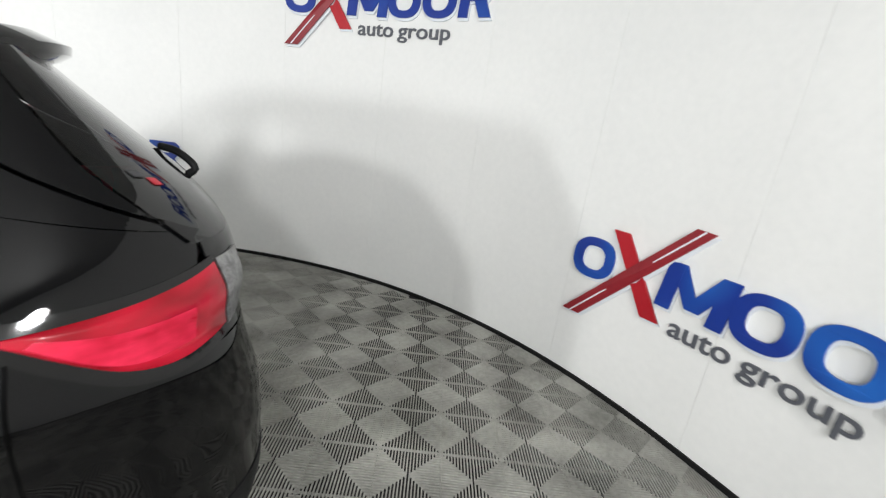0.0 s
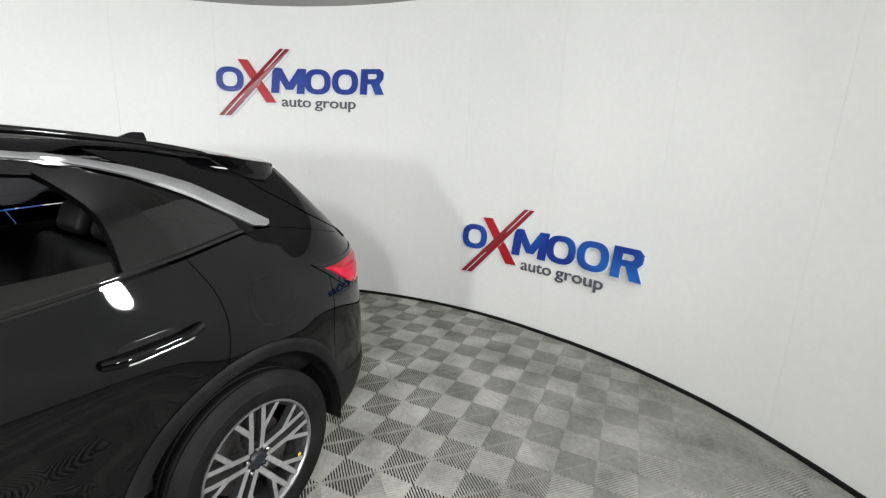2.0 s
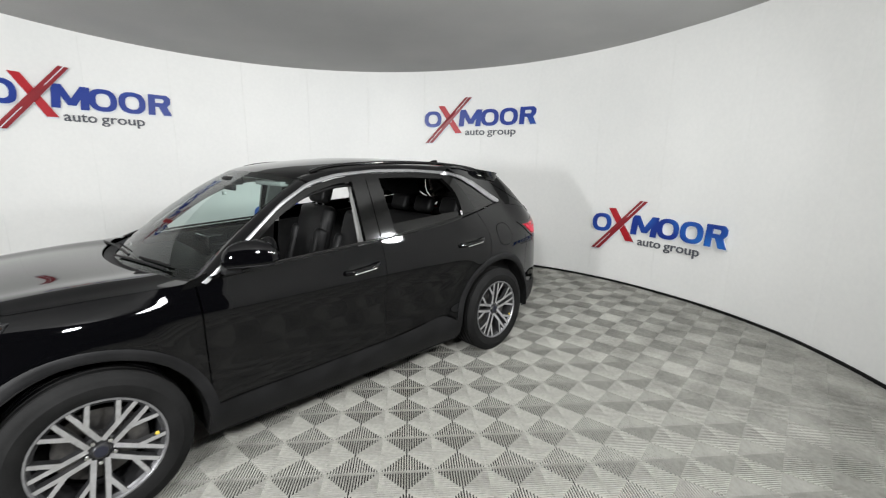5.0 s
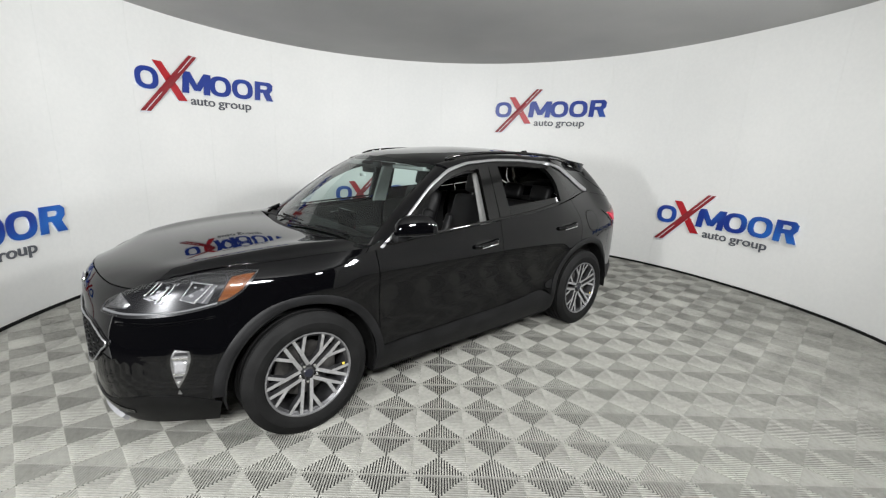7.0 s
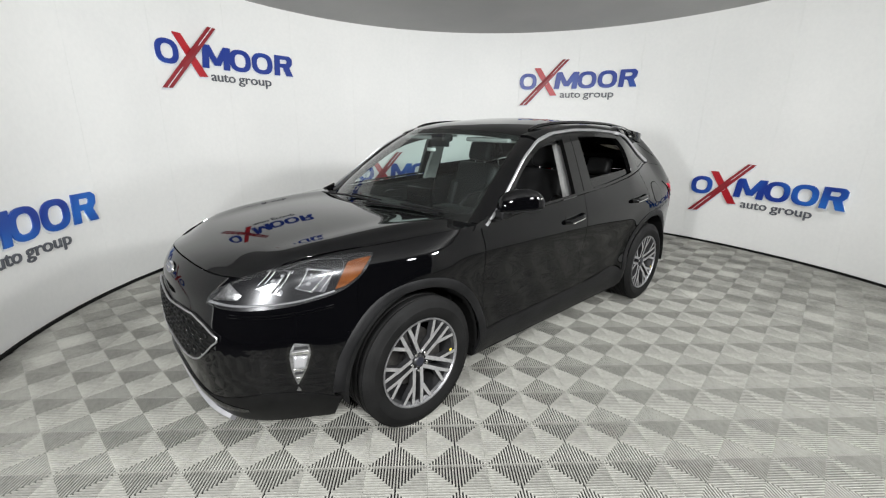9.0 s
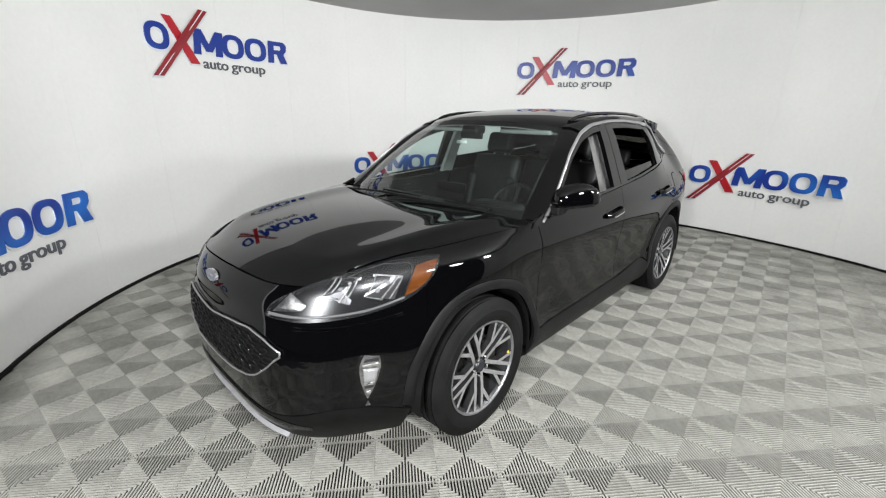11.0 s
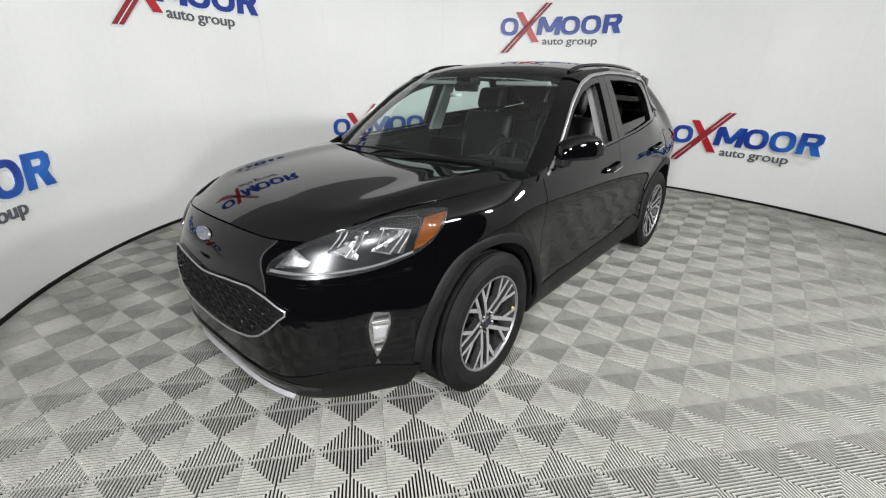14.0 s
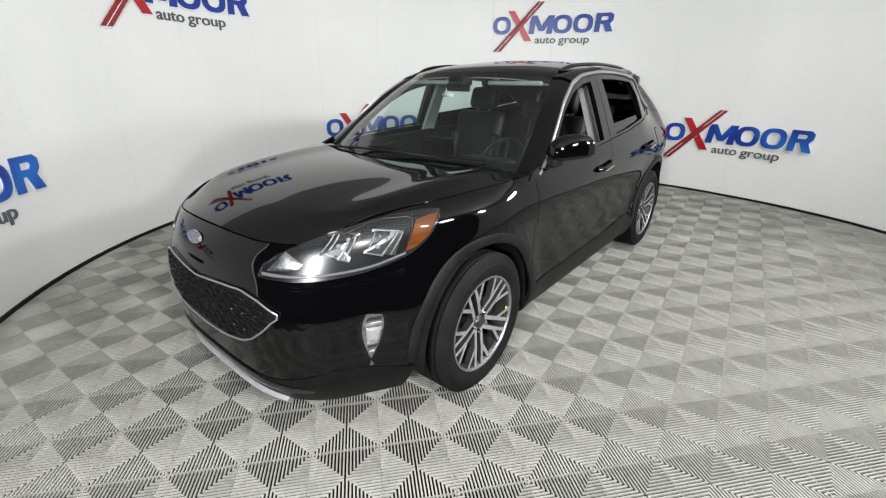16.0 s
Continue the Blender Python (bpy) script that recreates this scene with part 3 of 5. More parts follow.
for f in (-1, 1):
    fw = "driver" if f < 0 else "passenger"
    skin("front_fender", PAINT, car, f, arch(-1.355, AR, 140, -6), [(U(x, BELT(x)), BELT(x)) for x in np.linspace(-1.60, -0.925, 12)],
         L((-1.7040, 0.6442), (-1.6738, 0.80), (-1.6038, 0.998)), L((-0.906, 0.305), (-0.906, 0.60), (-0.915, 0.90), (-0.925, 1.048)), 44, 26, depth=0.002)
    door = skin("front_door", PAINT, car, f, L((-0.900, 0.415), (-0.3, 0.425), (0.1725, 0.435)), [(U(x, BELT(x) - 0.012), BELT(x) - 0.012) for x in np.linspace(-0.918, 0.1725, 20)],
                L((-0.900, 0.415), (-0.900, 0.60), (-0.908, 0.90), (-0.918, 1.035)), L((0.1725, 0.435), (0.1725, 0.8), (0.1725, 1.11)), 40, 26, depth=0.002)
    rdoor = skin("rear_door", PAINT, car, f, L(*resample([(0.1765, 0.435), (0.55, 0.465), (0.70, 0.47), (0.78, 0.455), (0.852, 0.405)], 20, True)), [(U(x, BELT(x) - 0.012), BELT(x) - 0.012) for x in np.linspace(0.1765, 1.178, 18)],
                 L((0.1765, 0.435), (0.1765, 0.8), (0.1765, 1.112)), arch(1.355, ARB, 174, 106, 18)[:-1] + L(*[(x - 0.002, z) for x, z in SEAM]), 36, 34, soft=False, depth=0.002)
    quarter = skin("rear_quarter_panel", PAINT, car, f, arch(1.355, ARB, 104.5, 25), L((1.184, 1.213), (1.34, 1.234), (1.50, 1.255), (1.60, 1.258), (1.80, 1.2255), (2.06, 1.1600)),
                   L(*[(x + 0.002, z) for x, z in SEAM]), L((1.814, 0.566), (1.800, 0.70), (1.790, 0.93), (1.795, 1.045), (1.86, 1.064), (1.967, 1.068), (2.06, 1.068), (2.06, 1.1600)), 44, 40, soft=False, depth=0.002)
    skin("rear_pillar", PAINT, car, f, L((1.600, 1.2586), (1.80, 1.2262), (2.06, 1.1607)), L((0.98, 1.558), (1.3, 1.544), (1.45, 1.530), (1.555, 1.5195)),
         L((1.600, 1.2586), (1.52, 1.32), (1.42, 1.372), (1.20, 1.470), (0.98, 1.558)), L((2.06, 1.1607), (1.976, 1.200), (1.89, 1.245), (1.80, 1.297), (1.73, 1.350), (1.615, 1.430), (1.555, 1.5195)), 30, 26)
    # black and grained lower trim
    skin("rocker_cladding", CLAD, car, f, L((-0.93, 0.235), (0, 0.225), (0.87, 0.235)), L((-0.905, 0.410), (-0.3, 0.420), (0.3, 0.436), (0.60, 0.466), (0.72, 0.463), (0.850, 0.396)),
         L((-0.93, 0.235), (-0.905, 0.410)), L((0.87, 0.235), (0.850, 0.396)), 40, 12, proud=0.006)
    for wx, a0, a1, r0, r1 in ((-1.355, 179, -12, 0.428, 0.480), (1.355, 192, 5, 0.458, 0.513)):
        lo, hi = arch(wx, r0, a0, a1, 26), arch(wx, r1, a0, a1, 26)
        skin("wheel_arch_flare", CLAD, car, f, lo, hi, [lo[0], hi[0]], [lo[-1], hi[-1]], 48, 6, proud=0.004, bulge=0.004, depth=0.022)

    # side windows and their frames
    def lo_edge(x):
        return RAIL(x) - 0.010 - 0.024 * step(x, 0.9, 1.45)

    def hi_edge(x):
        return RAIL(x) + 0.012 + 0.017 * step(x, 0.9, 1.40)
    skin("side_window_trim", SATIN, car, f, L(*[(x, lo_edge(x)) for x in np.linspace(-0.875, 1.512, 60)]), L(*[(x, hi_edge(x)) for x in np.linspace(-0.895, 1.604, 60)]),
         L((-0.875, lo_edge(-0.875)), (-0.895, hi_edge(-0.895))), L((1.512, lo_edge(1.512)), (1.575, 1.262), (1.600, 1.270), (1.604, hi_edge(1.604))), 90, 6, proud=0.008, bulge=0.006, depth=0.012, label="bright satin strip over the side windows", soft=False)
    skin("belt_moulding", PIANO, car, f, [(U(x, BELT(x) - 0.010), BELT(x) - 0.010) for x in np.linspace(-0.87, 1.535, 40)], [(U(x, BELT(x) + 0.006), BELT(x) + 0.006) for x in np.linspace(-0.86, 1.520, 40)],
         [(U(-0.87), BELT(-0.87) - 0.010), (U(-0.86), BELT(-0.86) + 0.006)], [(U(1.535), BELT(1.535) - 0.010), (U(1.520), BELT(1.520) + 0.006)], 60, 4, proud=0.003, bulge=0.002, depth=0.010, soft=False)
    # door pillars between the panes
    for x0, x1, x2, x3 in ((0.055, 0.170, 0.165, 0.060), (0.178, 0.300, 0.270, 0.170)):
        skin("pillar_cover", PIANO, car, f, [(U(x0), BELT(x0) + 0.008), (U(x1), BELT(x1) + 0.008)], [(U(x3), RAIL(x3) - 0.014), (U(x2), RAIL(x2) - 0.014)],
             [(U(x0), BELT(x0) + 0.008), (U(x3), RAIL(x3) - 0.014)], [(U(x1), BELT(x1) + 0.008), (U(x2), RAIL(x2) - 0.014)], 8, 14, proud=0.004, depth=0.03)
    skin("pillar_cover", PIANO, car, f, L((0.985, 1.205), (1.172, 1.232)), L((0.815, 1.526), (0.955, 1.508)), L((0.985, 1.205), (0.960, 1.38), (0.815, 1.526)), L((1.172, 1.232), (1.09, 1.37), (0.955, 1.508)), 8, 14, proud=0.003, depth=0.03)
    skin("window_frame", PIANO, car, f, [(U(x), RAIL(x) - 0.046) for x in np.linspace(-0.80, 0.85, 40)], [(U(x), RAIL(x) - 0.013) for x in np.linspace(-0.86, 0.85, 40)],
         [(U(-0.80), RAIL(-0.80) - 0.046), (U(-0.86), RAIL(-0.86) - 0.013)], [(U(0.85), RAIL(0.85) - 0.046), (U(0.85), RAIL(0.85) - 0.013)], 50, 4, proud=0.003, depth=0.02, soft=False)
    qw = skin("quarter_window", PRIVACY, car, f, L((1.160, 1.225), (1.34, 1.244), (1.51, 1.262)), L((0.940, 1.520), (1.20, 1.455), (1.51, 1.310)), L((1.160, 1.225), (1.078, 1.37), (0.940, 1.520)), L((1.51, 1.262), (1.51, 1.310)), 24, 18, proud=-0.002, depth=0, label="dark tinted fixed quarter pane")
    rp = skin("rear_door_glass", PRIVACY, car, f, [(U(x, BELT(x) - 0.03), BELT(x) - 0.03) for x in np.linspace(0.275, 0.99, 16)], L((0.275, 1.208), (0.6, 1.228), (0.95, 1.25)), [(U(0.275), BELT(0.275) - 0.03), (U(0.275, 1.208), 1.208)], [(U(0.99), BELT(0.99) - 0.03), (U(0.97, 1.25), 1.25)], 20, 8, proud=-0.02, depth=0.004, label="tinted pane wound most of the way down")

    # inside of the doors
    for x0, x1 in ((-0.85, 0.15), (0.20, 1.02)):
        ins = skin("door_trim", DASH, car, f, L((x0, 0.42), (x1, 0.46)), [(U(x, BELT(x) - 0.01), BELT(x) - 0.01) for x in np.linspace(x0, x1, 10)], [(U(x0), 0.42), (U(x0), BELT(x0) - 0.01)], [(U(x1), 0.46), (U(x1), BELT(x1) - 0.01)], 14, 10, proud=-0.10, depth=0.02, label="black moulded inner door panel")
    skin("inner_pillar", PILLARGREY, car, f, [(U(0.06), BELT(0.06) - 0.02), (U(0.20), BELT(0.20) - 0.02)], L((0.09, 1.50), (0.20, 1.50)), [(U(0.06), BELT(0.06) - 0.02), (U(0.09, 1.50), 1.50)], [(U(0.20), BELT(0.20) - 0.02), (U(0.20, 1.50), 1.50)], 6, 12, proud=-0.075, depth=0.03, label="pale grey pillar trim")
    skin("inner_pillar", DASH, car, f, [(U(x), RAIL(x) - 0.05) for x in np.linspace(-0.80, 0.1, 20)], [(U(x), RAIL(x) + 0.0) for x in np.linspace(-0.86, 0.1, 20)], [(U(-0.80), RAIL(-0.80) - 0.05), (U(-0.86), RAIL(-0.86))], [(U(0.1), RAIL(0.1) - 0.05), (U(0.1), RAIL(0.1))], 24, 4, proud=-0.05, depth=0.02, soft=False)

for f in (-1, 1):
    skin("boot_trim", DASH, car, f, L((1.08, 0.50), (2.06, 0.60)), L((1.06, 1.20), (1.5, 1.24), (2.03, 1.10)), L((1.08, 0.50), (1.06, 1.20)), L((2.06, 0.60), (2.03, 1.10)), 16, 12, proud=-0.13, depth=0.02, label="black moulded boot side panel")
    skin("boot_trim", DASH, car, f, L((1.60, 1.23), (2.03, 1.12)), L((1.05, 1.52), (1.62, 1.48)), L((1.60, 1.23), (1.05, 1.52)), L((2.03, 1.12), (1.62, 1.48)), 12, 10, proud=-0.05, depth=0.015)
skin("tailgate_trim", DASH, car, 0, L((2.05, 0.70)) + [(UY(0.5, False), 0.70), (BACK, 0.70)], L((2.05, 1.125)) + [(UY(0.6, False), 1.10), (BACK, 1.09)], L((2.05, 0.70), (2.05, 1.125)), [(BACK, 0.70), (BACK, 1.09)], 14, 8, proud=-0.07, depth=0.02)

# nose and tail: the hood's front edge dips towards the headlights and then climbs over them
NOSE_LINE = [tuple(p) for p in resample([(FRONT, 0.922), (UY(0.15), 0.920), (UY(0.30), 0.911), (UY(0.44), 0.899)] + L((-2.11, 0.899), (-2.05, 0.920), (-1.96, 0.961)), 16, True)]
fb = arch(-1.355, AR, 193, 141, 10)
skin("front_bumper", PAINT, car, 0, [(FRONT, 0.295), (UY(0.45), 0.295), (U(-2.05, 0.28), 0.28), (U(-1.80, 0.235), 0.235)], NOSE_LINE + L((-1.80, 0.978), (-1.605, 0.998)),
     [(FRONT, 0.295), (FRONT, NOSE_LINE[0][1])], fb + L((-1.705, 0.645), (-1.675, 0.80), (-1.605, 0.998)), 56, 40, depth=0.002)
skin("lower_valance", GRID, car, 0, [(FRONT, 0.185), (UY(0.5), 0.185), (U(-1.80, 0.195), 0.195)], [(FRONT, 0.320), (UY(0.45), 0.330), (U(-2.10, 0.385), 0.385), (U(-1.95, 0.375), 0.375), (U(-1.795, 0.330), 0.330)], [(FRONT, 0.185), (FRONT, 0.32)], L((-1.80, 0.195), (-1.795, 0.330)), 48, 10, proud=0.004)
skin("skid_plate", SKID, car, 0, [(FRONT, 0.172), (UY(0.40), 0.172), (UY(0.50), 0.178)], [(FRONT, 0.222), (UY(0.42), 0.220), (UY(0.50), 0.208)], [(FRONT, 0.172), (FRONT, 0.222)], [(UY(0.50), 0.178), (UY(0.50), 0.208)], 24, 6, proud=0.026, depth=0.020, label="satin silver lip below the bumper")
skin("lower_intake", PIANO, car, 0, [(FRONT, 0.262), (UY(0.45), 0.262), (UY(0.62), 0.275)], [(FRONT, 0.325), (UY(0.35), 0.325), (UY(0.62), 0.295)], [(FRONT, 0.262), (FRONT, 0.325)], [(UY(0.62), 0.275), (UY(0.62), 0.295)], 20, 5, proud=0.008)
skin("rear_bumper", PAINT, car, 0, L((1.822, 0.535), (1.95, 0.50)) + [(UY(0.55, False), 0.50), (BACK, 0.50)], L((1.800, 1.030), (1.856, 0.996), (1.927, 0.952), (1.992, 0.930), (2.06, 0.930)) + [(UY(0.5, False), 0.920), (BACK, 0.92)], L((1.822, 0.535), (1.818, 0.565), (1.805, 0.70), (1.795, 0.93), (1.800, 1.030)), [(BACK, 0.50), (BACK, 0.92)], 48, 24)
skin("rear_valance", CLAD, car, 0, L((1.80, 0.28)) + [(U(1.95, 0.245), 0.245), (UY(0.55, False), 0.245), (BACK, 0.245)], L((1.826, 0.53)) + [(U(1.95, 0.495), 0.495), (UY(0.55, False), 0.495), (BACK, 0.495)], L((1.80, 0.28), (1.845, 0.40), (1.826, 0.53)), [(BACK, 0.245), (BACK, 0.495)], 40, 12, proud=0.003)
skin("tailgate", PAINT, car, 0, L((2.066, 0.936)) + [(UY(0.5, False), 0.925), (BACK, 0.925)], L((2.066, 1.154)) + [(UY(0.6, False), 1.134), (BACK, 1.115)], L((2.066, 0.936), (2.066, 1.154)), [(BACK, 0.925), (BACK, 1.115)], 34, 18)
skin("rear_window", PRIVACY, car, 0, [(UY(0.715, False), 1.142), (UY(0.4, False), 1.126), (BACK, 1.120)], [(U(1.788, 1.490), 1.490), (UY(0.4, False), 1.492), (BACK, 1.494)], [(UY(0.715, False), 1.142), (UY(0.745, False), 1.30), (U(1.788, 1.490), 1.490)], [(BACK, 1.118), (BACK, 1.494)], 24, 16, depth=0, label="dark tinted rear pane")
for f in (-1, 1):
    # tail
    skin("tailgate_frame", PAINT, car, f, L((2.068, 1.160)) + [(UY(0.72, False), 1.146)], L((1.561, 1.519), (1.70, 1.508)) + [(U(1.785, 1.492), 1.492)], L((2.068, 1.160), (1.982, 1.204), (1.896, 1.249), (1.806, 1.301), (1.736, 1.354), (1.619, 1.433), (1.561, 1.519)), [(UY(0.72, False), 1.146), (UY(0.75, False), 1.30), (U(1.785, 1.492), 1.492)], 14, 18)
    lamp_low = L((1.722, 1.083), (1.80, 1.036), (1.858, 0.997), (1.930, 0.953), (1.992, 0.934), (2.05, 0.932)) + [(UY(0.70, False), 0.950)]
    lamp_top = L((1.724, 1.086), (1.80, 1.073), (1.87, 1.076), (1.97, 1.082), (2.05, 1.092)) + [(UY(0.70, False), 1.102)]
    red_low = L((1.772, 1.061), (1.80, 1.047), (1.858, 1.010), (1.930, 0.966), (1.992, 0.946), (2.05, 0.942)) + [(UY(0.70, False), 0.958)]
    red_top = L((1.773, 1.063), (1.80, 1.061), (1.87, 1.065), (1.97, 1.073), (2.05, 1.085)) + [(UY(0.70, False), 1.098)]
    lamp = skin("tail_lamp", TAIL, car, f, red_low, red_top, [red_low[0], red_top[0]], [red_low[-1], red_top[-1]], 34, 14, proud=0.004, bulge=0.007, depth=0.012, label="red tail lamp lens")
    skin("lamp_core", LAMPCORE, lamp, f, L((1.82, 1.042), (1.90, 0.990), (1.97, 0.966), (2.06, 0.970)), L((1.83, 1.050), (1.90, 1.036), (1.97, 1.030), (2.06, 1.032)), L((1.82, 1.042), (1.83, 1.050)), L((2.06, 0.970), (2.06, 1.032)), 20, 6, proud=0.0115, depth=0.002, label="brighter red inner band of the lamp")
    skin("reversing_lens", SILVER, lamp, f, [(UY(0.695, False), 0.952), (UY(0.58, False), 0.975)], [(UY(0.695, False), 1.102), (UY(0.58, False), 1.096)], [(UY(0.695, False), 0.952), (UY(0.695, False), 1.102)], [(UY(0.58, False), 0.975), (UY(0.58, False), 1.096)], 10, 8, proud=0.006, bulge=0.004, depth=0.01, label="clear grey reversing lens")
    bz_low = [(u, z - 0.014) for u, z in lamp_low]
    bz_top = [(u, z + 0.009) for u, z in lamp_top]
    bz_low[0] = bz_top[0] = (U(1.708, 1.088), 1.088)
    skin("lamp_bezel", PIANO, lamp, f, red_top, bz_top, [red_top[0], bz_top[0]], [red_top[-1], bz_top[-1]], 30, 4, proud=0.0055, depth=0.008)
    skin("lamp_bezel", PIANO, lamp, f, bz_low, red_low, [bz_low[0], red_low[0]], [bz_low[-1], red_low[-1]], 30, 4, proud=0.0050, depth=0.008)
    if f < 0:
        def round_piece(name, mat, parent, cx, cz, rx, rz, n, **how):
            """A piece with a rounded-square outline on the flank."""
            def arc_of(a0, a1):
                out = []
                for k in range(9):
                    a = radians(a0 + (a1 - a0) * k / 8)
                    c, s_ = math.cos(a), math.sin(a)
                    out.append((cx + rx * math.copysign(abs(c) ** (2 / n), c), cz + rz * math.copysign(abs(s_) ** (2 / n), s_)))
                return L(*out)
            return skin(name, mat, parent, f, arc_of(225, 315), arc_of(135, 45), arc_of(225, 135), arc_of(315 - 360, 45), 16, 16, **how)
        flap = round_piece("fuel_flap", PAINT, car, 1.458, 1.012, 0.0945, 0.0845, 2.7, proud=0.0025, depth=0.002)
        round_piece("flap_gap", RUBBER, flap, 1.458, 1.012, 0.1015, 0.0915, 2.7, proud=0.001, depth=0.001)


# hood, windscreen, roof: surfaces of their own, spanned between edges of the side surface
def span(name, mat, bottom, top, left, right, nu, nv, crown=0.0, label="", depth=0.006, lift=None):
    g = coons(bottom, top, left, right, nu, nv)
    for j in range(nv):
        for i in range(nu):
            w, v = i / (nu - 1), j / (nv - 1)
            g[j, i, 2] += crown * 16 * w * (1 - w) * v * (1 - v)
            if lift:
                g[j, i] += lift(w, v)
    me = grid_mesh(name, g)
    if me.polygons[len(me.polygons) // 2].normal.z < 0:
        me.flip_normals()
    ob = put(name, me, mat, car, label)
    if depth:
        thick(ob, depth)
    return ob


def both(pts):
    """Mirrors a line that starts at the middle, to run from the driver's side to the other."""
    return [(x, -y, z) for x, y, z in reversed(pts)] + [(x, y, z) for x, y, z in pts[1:]]


edge_l = [tuple(side(U(x, BELT(x)), BELT(x))) for x in np.linspace(-1.96, -0.93, 14)]
hood_uz = [(u, z + 0.005) for u, z in NOSE_LINE[:-1]] + [(U(-1.96, 0.966), 0.966)]
hood_front = [tuple(side(u, z)) for u, z in hood_uz]
hood_front[0] = (hood_front[0][0], 0.0, hood_front[0][2])
hood_front[-1] = edge_l[0]
hood_back = [(-1.17, 0.0, 1.058), (-1.14, 0.3, 1.056), (-1.06, 0.60, 1.052), edge_l[-1]]


HOOD_LIP = resample(both(hood_front), 81, True)[:, 2]     # the height of the hood's front edge, from side to side


def hood_shape(w, v):
    y = abs(w - 0.5) * 2
    # a ridge along each side, with a long rise from the middle and a short fall to the wing
    ridge = math.exp(-((y - 0.74) / (0.15 if y < 0.74 else 0.09)) ** 2)
    front = float(np.interp(w, np.linspace(0, 1, len(HOOD_LIP)), HOOD_LIP)) - 0.932 - 0.034 * y * y
    return np.array((0, 0, -front * (1 - v) * step(v, 0.0, 0.22) + 0.017 * ridge * step(v, 0.0, 0.40) * (1 - 0.12 * step(v, 0.80, 1.0))))


hood = span("hood", PAINT, both(hood_front), both(hood_back), [(x, -y, z) for x, y, z in edge_l], edge_l, 81, 35, crown=0.034, lift=hood_shape)
ws_low = [(-1.115, 0.0, 1.035), (-1.085, 0.3, 1.033), (-1.00, 0.60, 1.028), (-0.915, 0.765, 1.030)]
ws_top = [(-0.36, 0.0, 1.545), (-0.345, 0.3, 1.540), (-0.30, 0.50, 1.524), (-0.255, 0.602, 1.505)]
ws_side = [ws_low[-1], (-0.70, 0.725, 1.21), (-0.46, 0.668, 1.382), ws_top[-1]]
ws = span("windscreen", SCREEN, both(ws_low), both(ws_top), [(x, -y, z) for x, y, z in ws_side], ws_side, 33, 21, crown=0.018, depth=0, label="clear windscreen with a dark band along its foot")
ws.visible_shadow = False
for f in (-1, 1):
    rail_pts = [tuple(side(U(x), RAIL(x) + 0.008)) for x in np.linspace(-0.90, -0.20, 16)]
    g = coons(ws_side, rail_pts, [ws_side[0], rail_pts[0]], [ws_side[-1], rail_pts[-1]], 24, 6)
    for row_i in range(6):
        g[row_i, :, 2] += 0.012 * math.sin(math.pi * row_i / 5)
    g[:, :, 1] *= f
    thick(put("front_pillar", grid_mesh("front_pillar", g, flip=f < 0), PAINT, car), 0.01)
roof_side = [(-0.255, 0.602, 1.505), (-0.18, 0.625, 1.528), (0.0, 0.640, 1.553), (0.4, 0.640, 1.578), (0.9, 0.620, 1.570), (1.35, 0.585, 1.546), (1.75, 0.535, 1.510)]
roof_back = [(1.84, 0.0, 1.538), (1.83, 0.25, 1.534), (1.80, 0.44, 1.520), (1.75, 0.535, 1.510)]
span("roof", PAINT, both(ws_top), both(roof_back), [(x, -y, z) for x, y, z in roof_side], roof_side, 41, 41, crown=0.030)
span("headliner", LINER, both([(x, y * 0.97, z - 0.03) for x, y, z in ws_top]), both([(x - 0.1, y * 0.97, z - 0.04) for x, y, z in roof_back]), [(x, -y * 0.97, z - 0.035) for x, y, z in roof_side], [(x, y * 0.97, z - 0.035) for x, y, z in roof_side], 15, 15, crown=0.025, label="pale grey cloth headliner")
for f in (-1, 1):
    top_pts = [tuple(side(U(x, 1.5) if x > 1.2 else U(x), (RAIL(x) if x < 0.9 else 1.552 - 0.055 * step(x, 1.0, 1.85)) + 0.008)) for x in np.linspace(-0.24, 1.75, 24)]
    g = coons(top_pts, roof_side, [top_pts[0], roof_side[0]], [top_pts[-1], roof_side[-1]], 36, 6)
    for r_i in range(6):
        g[r_i, :, 2] += 0.010 * math.sin(math.pi * r_i / 5)
    g[:, :, 1] *= f
    thick(put("roof_side", grid_mesh("roof_side", g, flip=f < 0), PAINT, car), 0.01)
    # roof rails
    rr = [(x, f * (0.600 - 0.05 * step(x, 0.5, 1.6)), z - 0.008) for x, z in ((-0.16, 1.556), (-0.06, 1.584), (0.15, 1.605), (0.5, 1.616), (0.9, 1.609), (1.2, 1.588), (1.40, 1.560), (1.46, 1.540))]
    tube("roof_rail", resample(rr, 30, True), 0.012, PIANO, car, "gloss black roof rail")

# roof spoiler
sp_low = [(1.80, 0.0, 1.540), (1.79, 0.3, 1.534), (1.74, 0.525, 1.512)]
sp_tip = [(1.925, 0.0, 1.516), (1.890, 0.3, 1.512), (1.785, 0.490, 1.498)]
sp_under = [(1.87, 0.0, 1.462), (1.855, 0.3, 1.460), (1.79, 0.49, 1.458)]
a, b, c = (resample(both(p), 25, True) for p in (sp_low, sp_tip, sp_under))
g = [a, a * 0.5 + b * 0.5 + np.array((0, 0, 0.010)), b, b + np.array((-0.002, 0, -0.022)), c * 0.5 + b * 0.5 - np.array((0, 0, 0.014)), c]
spoiler = put("roof_spoiler", grid_mesh("roof_spoiler", g, flip=True), PAINT, car, "black roof spoiler with side fins")
